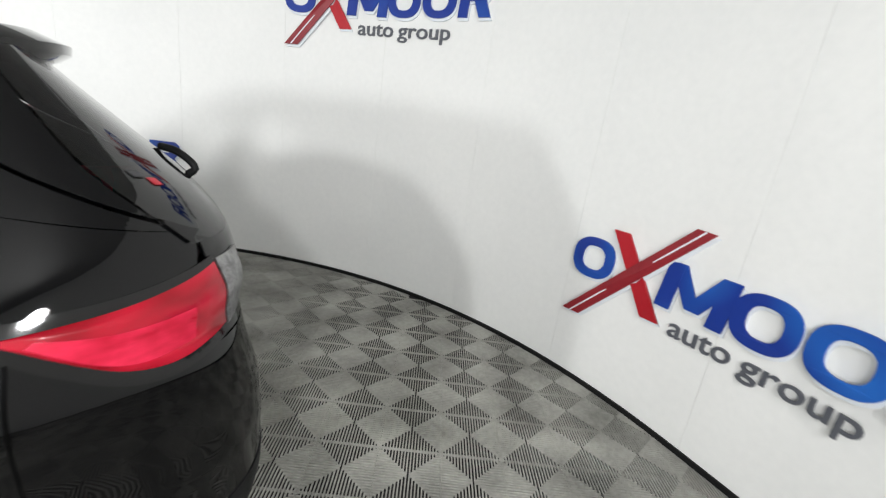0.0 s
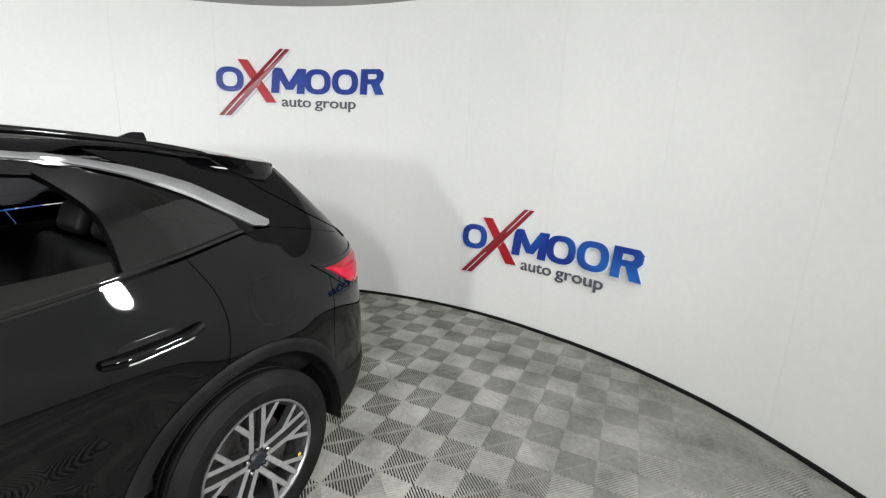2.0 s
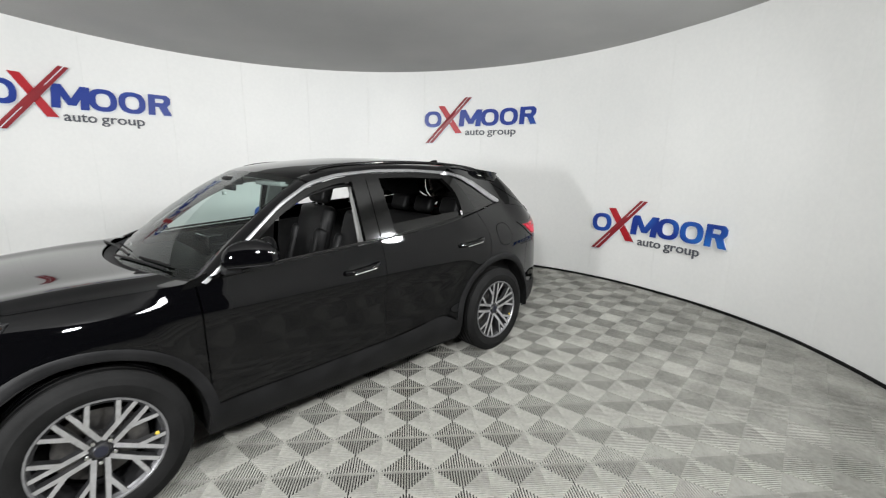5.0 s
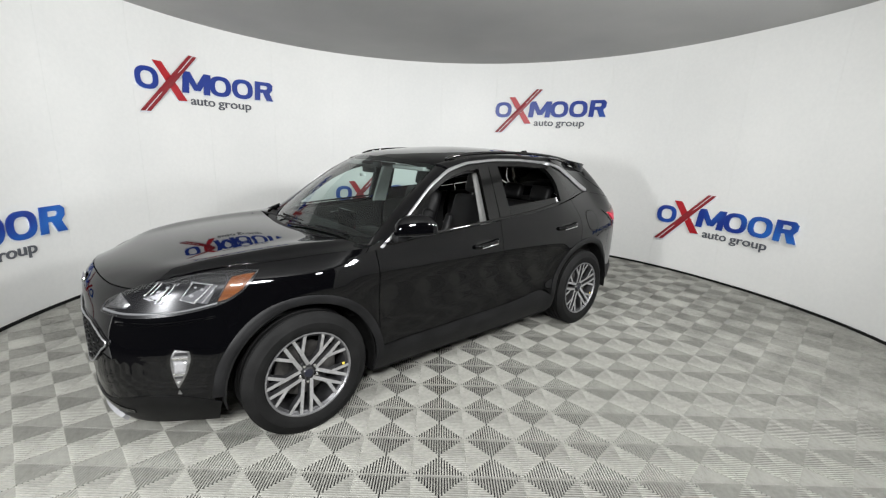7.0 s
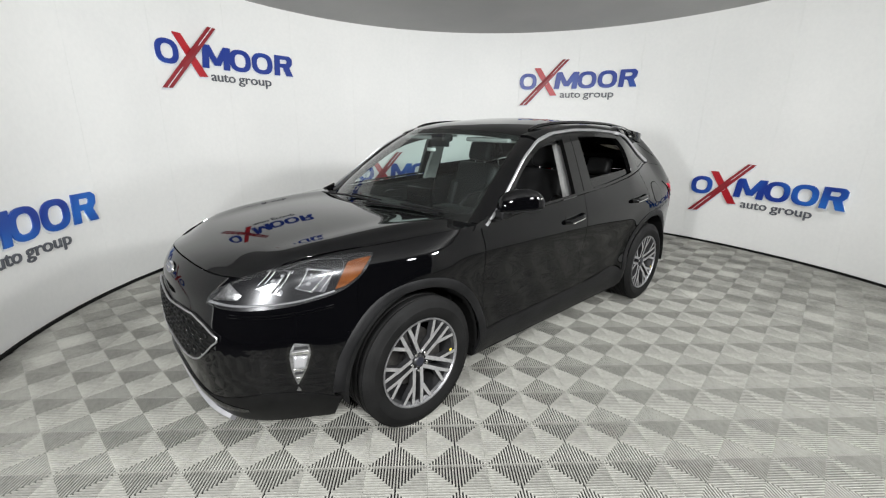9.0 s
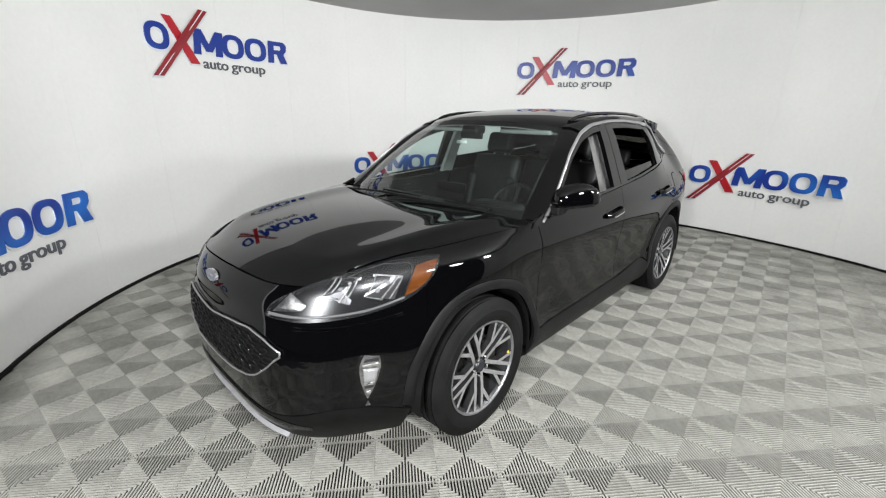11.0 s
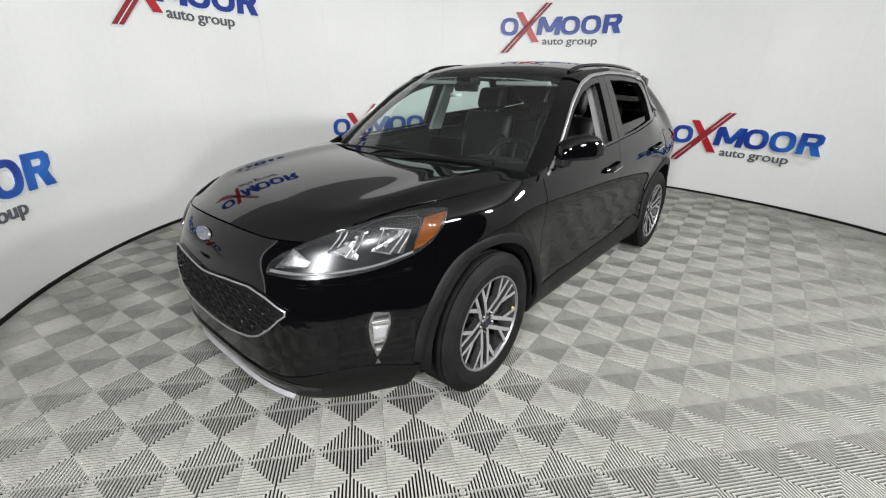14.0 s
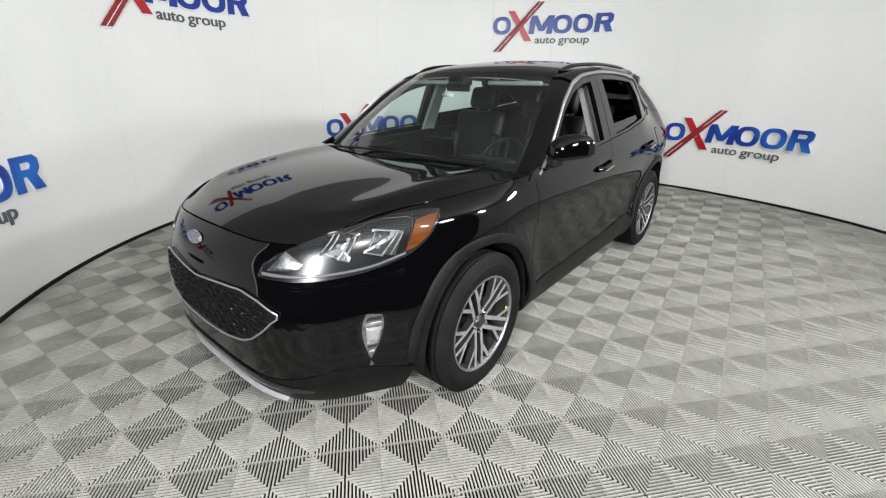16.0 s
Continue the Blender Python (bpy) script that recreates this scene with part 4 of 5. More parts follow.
for f in (-1, 1):
    # side fins that carry the spoiler down on to the rear pillars
    top_line = [(1.38, f * 0.590, 1.552), (1.60, f * 0.574, 1.531), (1.72, f * 0.546, 1.518), (1.787, f * 0.491, 1.498)]
    low_line = [tuple(side(U(x, z), z) + Vector((0, 0.006, 0))) for x, z in ((1.38, 1.535), (1.48, 1.508), (1.590, 1.462), (1.685, 1.440))]
    low_line = [(x, f * y, z) for x, y, z in low_line]
    fin = put("spoiler_fin", grid_mesh("spoiler_fin", coons(low_line, top_line, [low_line[0], top_line[0]], [low_line[-1], (1.760, f * 0.530, 1.455), top_line[-1]], 20, 8), flip=f > 0), PAINT, spoiler)
    thick(fin, 0.006)

# shark-fin aerial
bm = bmesh.new()
prof = [(1.30, 1.572), (1.425, 1.628), (1.478, 1.630), (1.488, 1.560)]
vs = []
for s_, w in ((-1, 1), (1, 1)):
    for k, (x, z) in enumerate(prof):
        vs.append(bm.verts.new((x, s_ * (0.030 if z < 1.6 else 0.006), z)))
bm.faces.new(vs[:4])
bm.faces.new(vs[4:])
for k in range(4):
    bm.faces.new((vs[k], vs[(k + 1) % 4], vs[4 + (k + 1) % 4], vs[4 + k]))
bmesh.ops.bevel(bm, geom=list(bm.edges), offset=0.004, segments=2, affect="EDGES")
part("aerial", bm, PAINT, car, "black shark-fin aerial")


# ---- wheels ----
def make_wheel(f):
    """A wheel about its own centre, outer face towards y = f."""
    ob = new("wheel")
    ob.parent = car
    tyre = [(0.238, -0.100), (0.262, -0.108), (0.300, -0.114), (0.330, -0.110), (0.350, -0.098)]
    for k in range(5):
        y0 = -0.088 + k * 0.044
        tyre += [(0.358, y0 - 0.008), (0.3625, y0 - 0.002)] + [(0.3625, y0 + 0.028), (0.355, y0 + 0.030)] if k < 4 else []
    tyre += [(0.3620, 0.088), (0.350, 0.098), (0.330, 0.110), (0.312, 0.1125), (0.310, 0.1145), (0.300, 0.1145), (0.285, 0.1120), (0.262, 0.108), (0.247, 0.098), (0.238, 0.100)]
    vs, fs = lathe([(r, f * h) for r, h in tyre], 96)
    t = put("tyre", mesh_from("tyre", vs, fs, True), RUBBER, ob)
    vs, fs = lathe([(r, f * h) for r, h in [(0.236, -0.10), (0.225, -0.08), (0.215, 0.02), (0.224, 0.085), (0.236, 0.095), (0.243, 0.104), (0.2495, 0.104), (0.2495, 0.097)]], 96)
    rim = put("rim", mesh_from("rim", vs, fs, True), DARKALLOY, ob)
    vs, fs = lathe([(r, f * h) for r, h in [(0.2365, 0.0955), (0.242, 0.105), (0.2500, 0.105), (0.2502, 0.098)]], 96)
    put("rim_lip", mesh_from("rim_lip", vs, fs, True), RIMEDGE, rim, "bright machined rim edge")
    vs, fs = lathe([(r, f * h) for r, h in [(0.0, 0.015), (0.06, 0.015), (0.065, 0.0), (0.165, 0.0), (0.165, -0.02), (0.06, -0.02)]], 48)
    put("brake_disc", mesh_from("brake_disc", vs, fs), IRON, ob)
    bm = bmesh.new()
    box(bm, (0.095, f * -0.045 if f > 0 else -0.035, -0.075), (0.185, f * 0.035 if f > 0 else 0.045, 0.075), 0.012)
    part("brake_calliper", bm, IRON, ob)
    vs, fs = lathe([(r, f * h) for r, h in [(0.0, -0.075), (0.238, -0.075)]], 40)
    put("inner_barrel", mesh_from("inner_barrel", vs, fs), RUBBER, ob)

    def spoke(p0, p1, w0, w1, h0, h1, top):
        """A tapered bar from p0 to p1 in the wheel's plane."""
        (x0, z0), (x1, z1) = p0, p1
        d = math.hypot(x1 - x0, z1 - z0)
        nx, nz = -(z1 - z0) / d, (x1 - x0) / d
        v = []
        for (x, z, w, h) in ((x0, z0, w0, h0), (x1, z1, w1, h1)):
            for s_, hh, k in ((-1, h - 0.032, 1.25), (-1, h, 1.0), (1, h, 1.0), (1, h - 0.032, 1.25)):
                v.append((x + s_ * nx * w / 2 * k, f * hh, z + s_ * nz * w / 2 * k))
        q = [(0, 1, 5, 4), (1, 2, 6, 5), (2, 3, 7, 6), (3, 0, 4, 7), (0, 3, 2, 1), (4, 5, 6, 7)]
        return v, q

    for i in range(5):
        base = 118 + 72 * i
        vs, fs, mats = [], [], []

        def add(v, q):
            n = len(vs)
            vs.extend(v)
            fs.extend(tuple(n + k for k in w) for w in q)
            mats.extend([1, 0, 1, 1, 1, 1])

        ux, uz = math.cos(radians(base)), math.sin(radians(base))

        def at(r, s_):
            """A place in the wheel's plane: metres out along this arm, and across it."""
            return (r * ux - s_ * uz, r * uz + s_ * ux)
        for s_ in (-1, 1):
            add(*spoke(at(0.040, s_ * 0.024), at(0.142, s_ * 0.0275), 0.021, 0.022, 0.070, 0.089, 0))
            add(*spoke(at(0.136, s_ * 0.027), at(0.2390, s_ * 0.0280), 0.0205, 0.0185, 0.088, 0.100, 0))
            add(*spoke(at(0.134, s_ * 0.030), at(0.2195, s_ * 0.0935), 0.0200, 0.0180, 0.0875, 0.0995, 0))
        me = mesh_from("spoke", vs, fs)
        me.materials.append(MACHINED)
        me.materials.append(DARKALLOY)
        me.polygons.foreach_set("material_index", mats)
        put("spoke", me, None, rim)
        a = radians(base)
        vs, fs = lathe([(0.0, f * 0.084), (0.0085, f * 0.083), (0.0115, f * 0.055)], 10)
        me = mesh_from("wheel_nut", [(x + 0.052 * math.cos(a), y, z + 0.052 * math.sin(a)) for x, y, z in vs], fs)
        put("wheel_nut", me, CHROME, rim)
    vs, fs = lathe([(r, f * h) for r, h in [(0.0, 0.082), (0.028, 0.081), (0.033, 0.076), (0.036, 0.064), (0.070, 0.058), (0.075, 0.02)]], 40)
    put("hub", mesh_from("hub", vs, fs, True), DARKALLOY, rim)
    vs, fs = lathe([(0.0, f * 0.0835), (0.024, f * 0.083), (0.025, f * 0.080)], 24)
    put("hub_cap", mesh_from("hub_cap", vs, fs), HUBBLUE, rim, "dark blue hub cap")
    vs, fs = lathe([(0.0, f * 0.1020), (0.0085, f * 0.1018), (0.009, f * 0.0990)], 16)
    put("paper_dot", mesh_from("paper_dot", [(x + 0.205, y, z + 0.004) for x, y, z in vs], fs), plain("yellow_paper", (0.55, 0.42, 0.06), 0.6), rim, "small yellow paper dot on a spoke")
    return ob


for f in (-1, 1):
    w0 = make_wheel(f)
    w0.location = (-1.355, f * 0.797, 0.3615)
    w1 = copy_thing(w0, pose(1.355, f * 0.797, 0.3615, 0, 26, 0))
    for wx in (-1.355, 1.355):
        lr = 0.432 if wx < 0 else 0.462
        vs, fs = lathe([(0.30, f * 0.50), (lr, f * 0.50), (lr, f * 0.885)], 48)
        keep = [(x + wx, y, z + 0.352) for x, y, z in vs]
        fs = [q for q in fs if all(keep[k][2] > 0.29 for k in q)]
        put("wheel_liner", mesh_from("wheel_liner", keep, fs), RUBBER, car)

bm = bmesh.new()
box(bm, (-2.05, -0.52, 0.20), (2.10, 0.52, 0.50))
box(bm, (-0.92, -0.84, 0.21), (0.92, 0.84, 0.40))
part("underbody", bm, RUBBER, car)
bm = bmesh.new()
box(bm, (-2.0, -0.50, 0.45), (-1.05, 0.50, 0.86))
part("engine_cover", bm, RUBBER, car)


# ---- lamps, grille and small parts of the car's nose ----
def solve_u(test, lo, hi):
    for _ in range(40):
        m = (lo + hi) / 2
        lo, hi = (m, hi) if test(m) else (lo, m)
    return (lo + hi) / 2


def FX(x, z):
    """Way round the plan at which the nose surface stands at x."""
    return solve_u(lambda u: side(u, z).x < x, FRONT, U(-0.9))


def FY(y, z):
    """Way round the plan at which the nose surface is y out from the middle."""
    return solve_u(lambda u: side(u, z).y < y, FRONT, U(-1.75))


def NX(*pts):
    return [(FX(x, z), z) for x, z in pts]


def NY(*pts):
    return [(FY(y, z), z) for y, z in pts]


def chip(name, mat, parent, f, pts, proud, depth, label=""):
    """A small flat-sided piece of any outline on the nose surface, standing proud of it."""
    n = len(pts)
    c = (sum(p[0] for p in pts) / n, sum(p[1] for p in pts) / n)
    vs, fs = [], []
    for off in (proud, proud - depth):
        for u, z in (*pts, c):
            p = side(u, z) + normal_of(side, u, z) * off
            vs.append((p.x, f * p.y, p.z))
    for i in range(n):
        j = (i + 1) % n
        fs += [(i, j, n), (i, n + 1 + i, n + 1 + j, j)]
    bm = bmesh.new()
    bv = [bm.verts.new(v) for v in vs]
    for q in fs:
        bm.faces.new([bv[k] for k in q])
    return part(name, bm, mat, parent, label)


FOG_L = [(-1.967, 0.427), (-1.978, 0.470), (-1.985, 0.516), (-1.984, 0.580), (-1.963, 0.625)]   # from the foot up
FOG_R = [(-1.963, 0.430), (-1.941, 0.471), (-1.920, 0.518), (-1.905, 0.574), (-1.907, 0.615)]
HOUSING = plain("black_chrome_lamp_housing", (0.012, 0.012, 0.013), 0.26, metal=0.4, coat=0.3)
STRIP = plain("frosted_light_guide", (0.11, 0.11, 0.113), 0.4, coat=0.25)
hl_top = NX((-2.212, 0.788), (-2.176, 0.841), (-2.064, 0.910), (-1.900, 0.953), (-1.766, 0.973), (-1.628, 0.982), (-1.557, 0.979))
hl_low = NX((-2.213, 0.780), (-2.165, 0.771), (-2.105, 0.770), (-1.961, 0.783), (-1.830, 0.805), (-1.732, 0.833), (-1.655, 0.879), (-1.602, 0.930), (-1.567, 0.970))
for f in (-1, 1):
    hl = skin("headlight", HOUSING, car, f, hl_low, hl_top, [hl_low[0], hl_top[0]], [hl_low[-1], hl_top[-1]], 40, 14, proud=0.003, depth=0.006, label="clear headlight with chrome inside and an amber corner")
    # amber corner reflector
    am_low, am_top = NX((-1.761, 0.842), (-1.710, 0.856), (-1.647, 0.897)), NX((-1.681, 0.951), (-1.629, 0.960), (-1.579, 0.965))
    skin("amber_reflector", AMBER, hl, f, am_low, am_top, [am_low[0], am_top[0]], [am_low[-1], am_top[-1]], 12, 10, proud=0.008, depth=0.004, label="amber side reflector")
    # two lamp bowls of dark chrome with bright slanting rods and small lenses in them
    for pts, rods, spots in ((((-2.050, 0.862), (-1.972, 0.832), (-1.900, 0.930), (-1.990, 0.936)),
                              (((-2.040, 0.874), (-1.979, 0.930), 0.0026), ((-2.017, 0.880), (-1.966, 0.928), 0.0034), ((-2.004, 0.844), (-1.950, 0.905), 0.0042), ((-1.985, 0.845), (-1.915, 0.926), 0.0030), ((-2.030, 0.868), (-2.000, 0.850), 0.0024)),
                              ((-1.985, 0.893, 0.012), (-1.948, 0.912, 0.010), (-1.965, 0.868, 0.008))),
                             (((-1.918, 0.858), (-1.806, 0.832), (-1.748, 0.920), (-1.852, 0.938)),
                              (((-1.908, 0.860), (-1.846, 0.934), 0.0024), ((-1.908, 0.858), (-1.853, 0.839), 0.0030), ((-1.854, 0.844), (-1.774, 0.918), 0.0048), ((-1.825, 0.838), (-1.756, 0.914), 0.0030), ((-1.840, 0.930), (-1.768, 0.922), 0.0022)),
                              ((-1.862, 0.876, 0.013), (-1.815, 0.902, 0.010), (-1.842, 0.912, 0.007)))):
        bowl = chip("reflector_bowl", DEEPCHROME, hl, f, NX(*pts), 0.0055, 0.004, "dark chrome lamp bowl")
        for p, q, r in rods:
            line = []
            for k in range(5):
                x, z = p[0] + (q[0] - p[0]) * k / 4, p[1] + (q[1] - p[1]) * k / 4
                v = side(FX(x, z), z) + normal_of(side, FX(x, z), z) * 0.0095
                line.append((v.x, f * v.y, v.z))
            tube("reflector_rod", line, r, SILVER, bowl)
        for x, z, r in spots:
            v = side(FX(x, z), z) + normal_of(side, FX(x, z), z) * 0.006
            bm = bmesh.new()
            bmesh.ops.create_icosphere(bm, subdivisions=2, radius=r, matrix=Matrix.Translation((v.x, f * v.y, v.z)) @ Matrix.Diagonal((1, 0.6, 0.8, 1)))
            part("lamp_lens", bm, CLEARGREY, bowl, smooth=True)
    # thin bright seam over the bowls
    seam = [side(FX(x, z), z) + normal_of(side, FX(x, z), z) * 0.008 for x, z in resample([(-1.960, 0.926), (-1.870, 0.952), (-1.793, 0.965), (-1.700, 0.963), (-1.700, 0.945), (-1.752, 0.866)], 24)]
    tube("inner_seam", [(v.x, f * v.y, v.z) for v in seam], 0.0014, DEEPCHROME, hl)
    ind_low, ind_top = NX((-2.190, 0.805), (-2.118, 0.811)), NX((-2.126, 0.876), (-2.100, 0.834))
    skin("indicator_reflector", SILVER, hl, f, ind_low, ind_top, [ind_low[0], ind_top[0]], [ind_low[-1], ind_top[-1]], 8, 8, proud=0.006, bulge=0.005, depth=0.003, label="bright faceted indicator bowl")
    str_low = NX((-2.203, 0.789), (-2.139, 0.783), (-2.03, 0.789), (-1.897, 0.802), (-1.765, 0.830))
    str_top = NX((-2.200, 0.801), (-2.137, 0.794), (-2.028, 0.799), (-1.895, 0.812), (-1.763, 0.838))
    skin("light_strip", STRIP, hl, f, str_low, str_top, [str_low[0], str_top[0]], [str_low[-1], str_top[-1]], 30, 4, proud=0.007, bulge=0.004, depth=0.006, label="silvery strip along the lamp's lower edge")
    lens = skin("lamp_cover", LENS, hl, f, hl_low, hl_top, [hl_low[0], hl_top[0]], [hl_low[-1], hl_top[-1]], 40, 14, proud=0.006, bulge=0.010, depth=0, label="clear lamp cover")
    lens.visible_shadow = False
    # fog lamp
    fl, fr = NX(*FOG_L), NX(*FOG_R)
    fog_ob = skin("fog_lamp", SILVER, car, f, [fl[0], fr[0]], [fl[-1], fr[-1]], fl, fr, 10, 18, proud=0.005, bulge=0.004, depth=0.01, label="upright chrome fog lamp")
    bl, br = NX(*[(x - 0.014, z) for x, z in FOG_L]), NX(*[(x + 0.012, z) for x, z in FOG_R])
    skin("fog_bezel", PIANO, fog_ob, f, [bl[0], br[0]], [bl[-1], br[-1]], bl, br, 10, 18, proud=0.003, depth=0.004)
    zl = FOG_L[2][1]
    c0 = NX((FOG_L[2][0] + 0.012, zl - 0.01), (FOG_R[2][0] - 0.010, zl - 0.01))
    c1 = NX((FOG_L[3][0] + 0.012, zl + 0.055), (FOG_R[3][0] - 0.010, zl + 0.050))
    skin("fog_bulb", CLEARGREY, fog_ob, f, c0, c1, [c0[0], c1[0]], [c0[-1], c1[-1]], 8, 8, proud=0.011, bulge=0.010, depth=0.004, label="round clear fog lens")
    for zf, tall, mat in ((0.598, 0.014, DEEPCHROME), (0.577, 0.010, CHROME), (0.496, 0.008, CHROME), (0.480, 0.012, DEEPCHROME), (0.456, 0.009, CHROME)):
        xa = [float(np.interp(z, [p[1] for p in FOG_L], [p[0] for p in FOG_L])) for z in (zf, zf + tall)]
        xb = [float(np.interp(z, [p[1] for p in FOG_R], [p[0] for p in FOG_R])) for z in (zf, zf + tall)]
        chip("fog_facet", mat, fog_ob, f, NX((xa[0] + 0.007, zf), (xb[0] - 0.006, zf), (xb[1] - 0.006, zf + tall), (xa[1] + 0.007, zf + tall)), 0.013, 0.004)
    fm = NX((FOG_L[0][0] - 0.006, FOG_L[0][1] - 0.034), (FOG_L[0][0] + 0.012, FOG_L[0][1] - 0.034), (FOG_L[0][0] + 0.003, FOG_L[0][1] - 0.012))
    chip("fog_marker", SILVER, fog_ob, f, fm, 0.005, 0.006)
    # crease under the headlight
    cr_lo, cr_hi = NX((-2.171, 0.738), (-2.046, 0.735), (-1.90, 0.746), (-1.78, 0.765)), NX((-2.171, 0.754), (-2.046, 0.751), (-1.90, 0.762), (-1.78, 0.776))
    skin("bumper_crease", PAINT, car, f, cr_lo, cr_hi, [cr_lo[0], cr_hi[0]], [cr_lo[-1], cr_hi[-1]], 24, 5, proud=0.001, bulge=0.008, depth=0)

# grille: a dark mesh of slanted cells inside a bright frame
GT = curve([(0.0, 0.692), (0.10, 0.702), (0.207, 0.713), (0.344, 0.716), (0.432, 0.690), (0.512, 0.645)], 0.03)
GB = curve([(0.0, 0.462), (0.17, 0.472), (0.323, 0.497), (0.388, 0.522), (0.456, 0.576), (0.512, 0.640)], 0.03)
grille = new("grille")
grille.parent = car
for f in (-1, 1):
    gl, gt = NY(*[(y, GB(y)) for y in np.linspace(0.0005, 0.509, 14)]), NY(*[(y, GT(y)) for y in np.linspace(0.0005, 0.511, 14)])
    skin("grille_back", GRID, grille, f, gl, gt, [gl[0], gt[0]], [gl[-1], gt[-1]], 24, 12, proud=0.003, depth=0.004)
    edge = [(y, GT(y) + 0.004) for y in np.linspace(0.0005, 0.514, 26)] + [(y, GB(y) - 0.004) for y in np.linspace(0.514, 0.0005, 26)]
    line = [side(FY(y, z), z) + normal_of(side, FY(y, z), z) * 0.010 for y, z in edge]
    tube("grille_frame", [(p.x, f * p.y, p.z) for p in line], 0.0042, SATIN, grille, "bright frame round the grille")
    cell = 0
    for row_i in range(8):
        for col in range(8):
            y = 0.032 + col * 0.066 + (0.033 if row_i % 2 else 0.0)
            z = 0.426 + row_i * 0.036
            if y > 0.478 or z > GT(y) - 0.016 or z < GB(y) + 0.014:
                continue
            w, h = 0.030, 0.0125
            pts = [(y - w, z), (y - w * 0.55, z + h), (y + w * 0.55, z + h), (y + w, z), (y + w * 0.55, z - h), (y - w * 0.55, z - h)]
            ring_pts = [side(FY(max(0.001, a), b), b) + normal_of(side, FY(max(0.001, a), b), b) * 0.008 for a, b in pts]
            tube("grille_cell", [(p.x, f * p.y, p.z) for p in ring_pts + ring_pts[:1]], 0.0038, GRID, grille)
            if y > 0.27 and row_i % 2 == 0:
                p = side(FY(y, z - h), z - h) + normal_of(side, FY(y, z - h), z - h) * 0.0125
                bm = bmesh.new()
                bmesh.ops.create_icosphere(bm, subdivisions=1, radius=0.004, matrix=Matrix.Translation((p.x, f * p.y, p.z)) @ Matrix.Diagonal((1, 1.5, 0.6, 1)))
                part("grille_stud", bm, CHROME, grille, smooth=True)

# oval badge, plain
bz = 0.862
bp, bn = side(FRONT + 0.001, bz), Vector((-0.955, 0, 0.296))
turn = bn.to_track_quat("Z", "Y").to_matrix().to_4x4()
for nm, ra, rb, up, mat, label in (("badge", 0.066, 0.029, 0.0035, CHROME, "plain oval badge with a bright rim"), ("badge_field", 0.059, 0.0235, 0.0052, BADGE, "dark blue oval field"), ("badge_bar", 0.034, 0.0055, 0.0062, CHROME, "")):
    bm = bmesh.new()
    bmesh.ops.create_cone(bm, cap_ends=True, segments=48, radius1=1.0, radius2=0.94, depth=0.008, matrix=Matrix.Translation((bp.x, 0, bz)) @ turn @ Matrix.Translation((0, 0, up)) @ Matrix.Diagonal((ra if abs(turn[1][0]) > 0.5 else rb, rb if abs(turn[1][0]) > 0.5 else ra, 1, 1)))
    if nm == "badge":
        badge = part(nm, bm, mat, car, label)
    else:
        part(nm, bm, mat, badge, label)

# ---- mirrors, handles, wipers ----
# door mirror, swung half in
lie = Matrix.Translation((-0.678, -0.968, 0)) @ Matrix.Rotation(math.atan2(-0.61, 0.79), 4, "Z")
bm = bmesh.new()
bmesh.ops.create_uvsphere(bm, u_segments=32, v_segments=20, radius=1.0)
for v in bm.verts:
    a, b, c = (math.copysign(abs(k) ** 0.66, k) for k in v.co)
    up = 0.107 * (1 - 0.26 * max(0.0, a) ** 2 - 0.14 * max(0.0, -a) ** 2) if c > 0 else 0.016
    v.co = lie @ Vector((0.136 * a - 0.008, 0.064 * b * (1 - 0.12 * a) * (1 - 0.25 * max(0.0, c) ** 2), 1.126 + up * c + 0.010 * a))
mirror = part("door_mirror", bm, PAINT, car, "gloss black door mirror, swung half in", smooth=True)
bm = bmesh.new()
bmesh.ops.create_uvsphere(bm, u_segments=28, v_segments=10, radius=1.0)
for v in bm.verts:
    a, b, c = (math.copysign(abs(k) ** 0.75, k) for k in v.co)
    v.co = lie @ Vector((0.132 * a - 0.02, 0.054 * b, 1.110 + 0.010 * c + 0.008 * a))
part("mirror_foot", bm, CLAD, mirror, "black plastic lower shell", smooth=True)
bm = bmesh.new()
box(bm, (-0.085, 0.040, 1.140), (0.070, 0.056, 1.205), 0.004, lie)
part("mirror_glass", bm, CHROME, mirror, "silvered mirror glass")
bm = bmesh.new()
box(bm, (-0.805, -0.935, 1.062), (-0.715, -0.855, 1.112), 0.014)
part("mirror_stem", bm, CLAD, mirror)
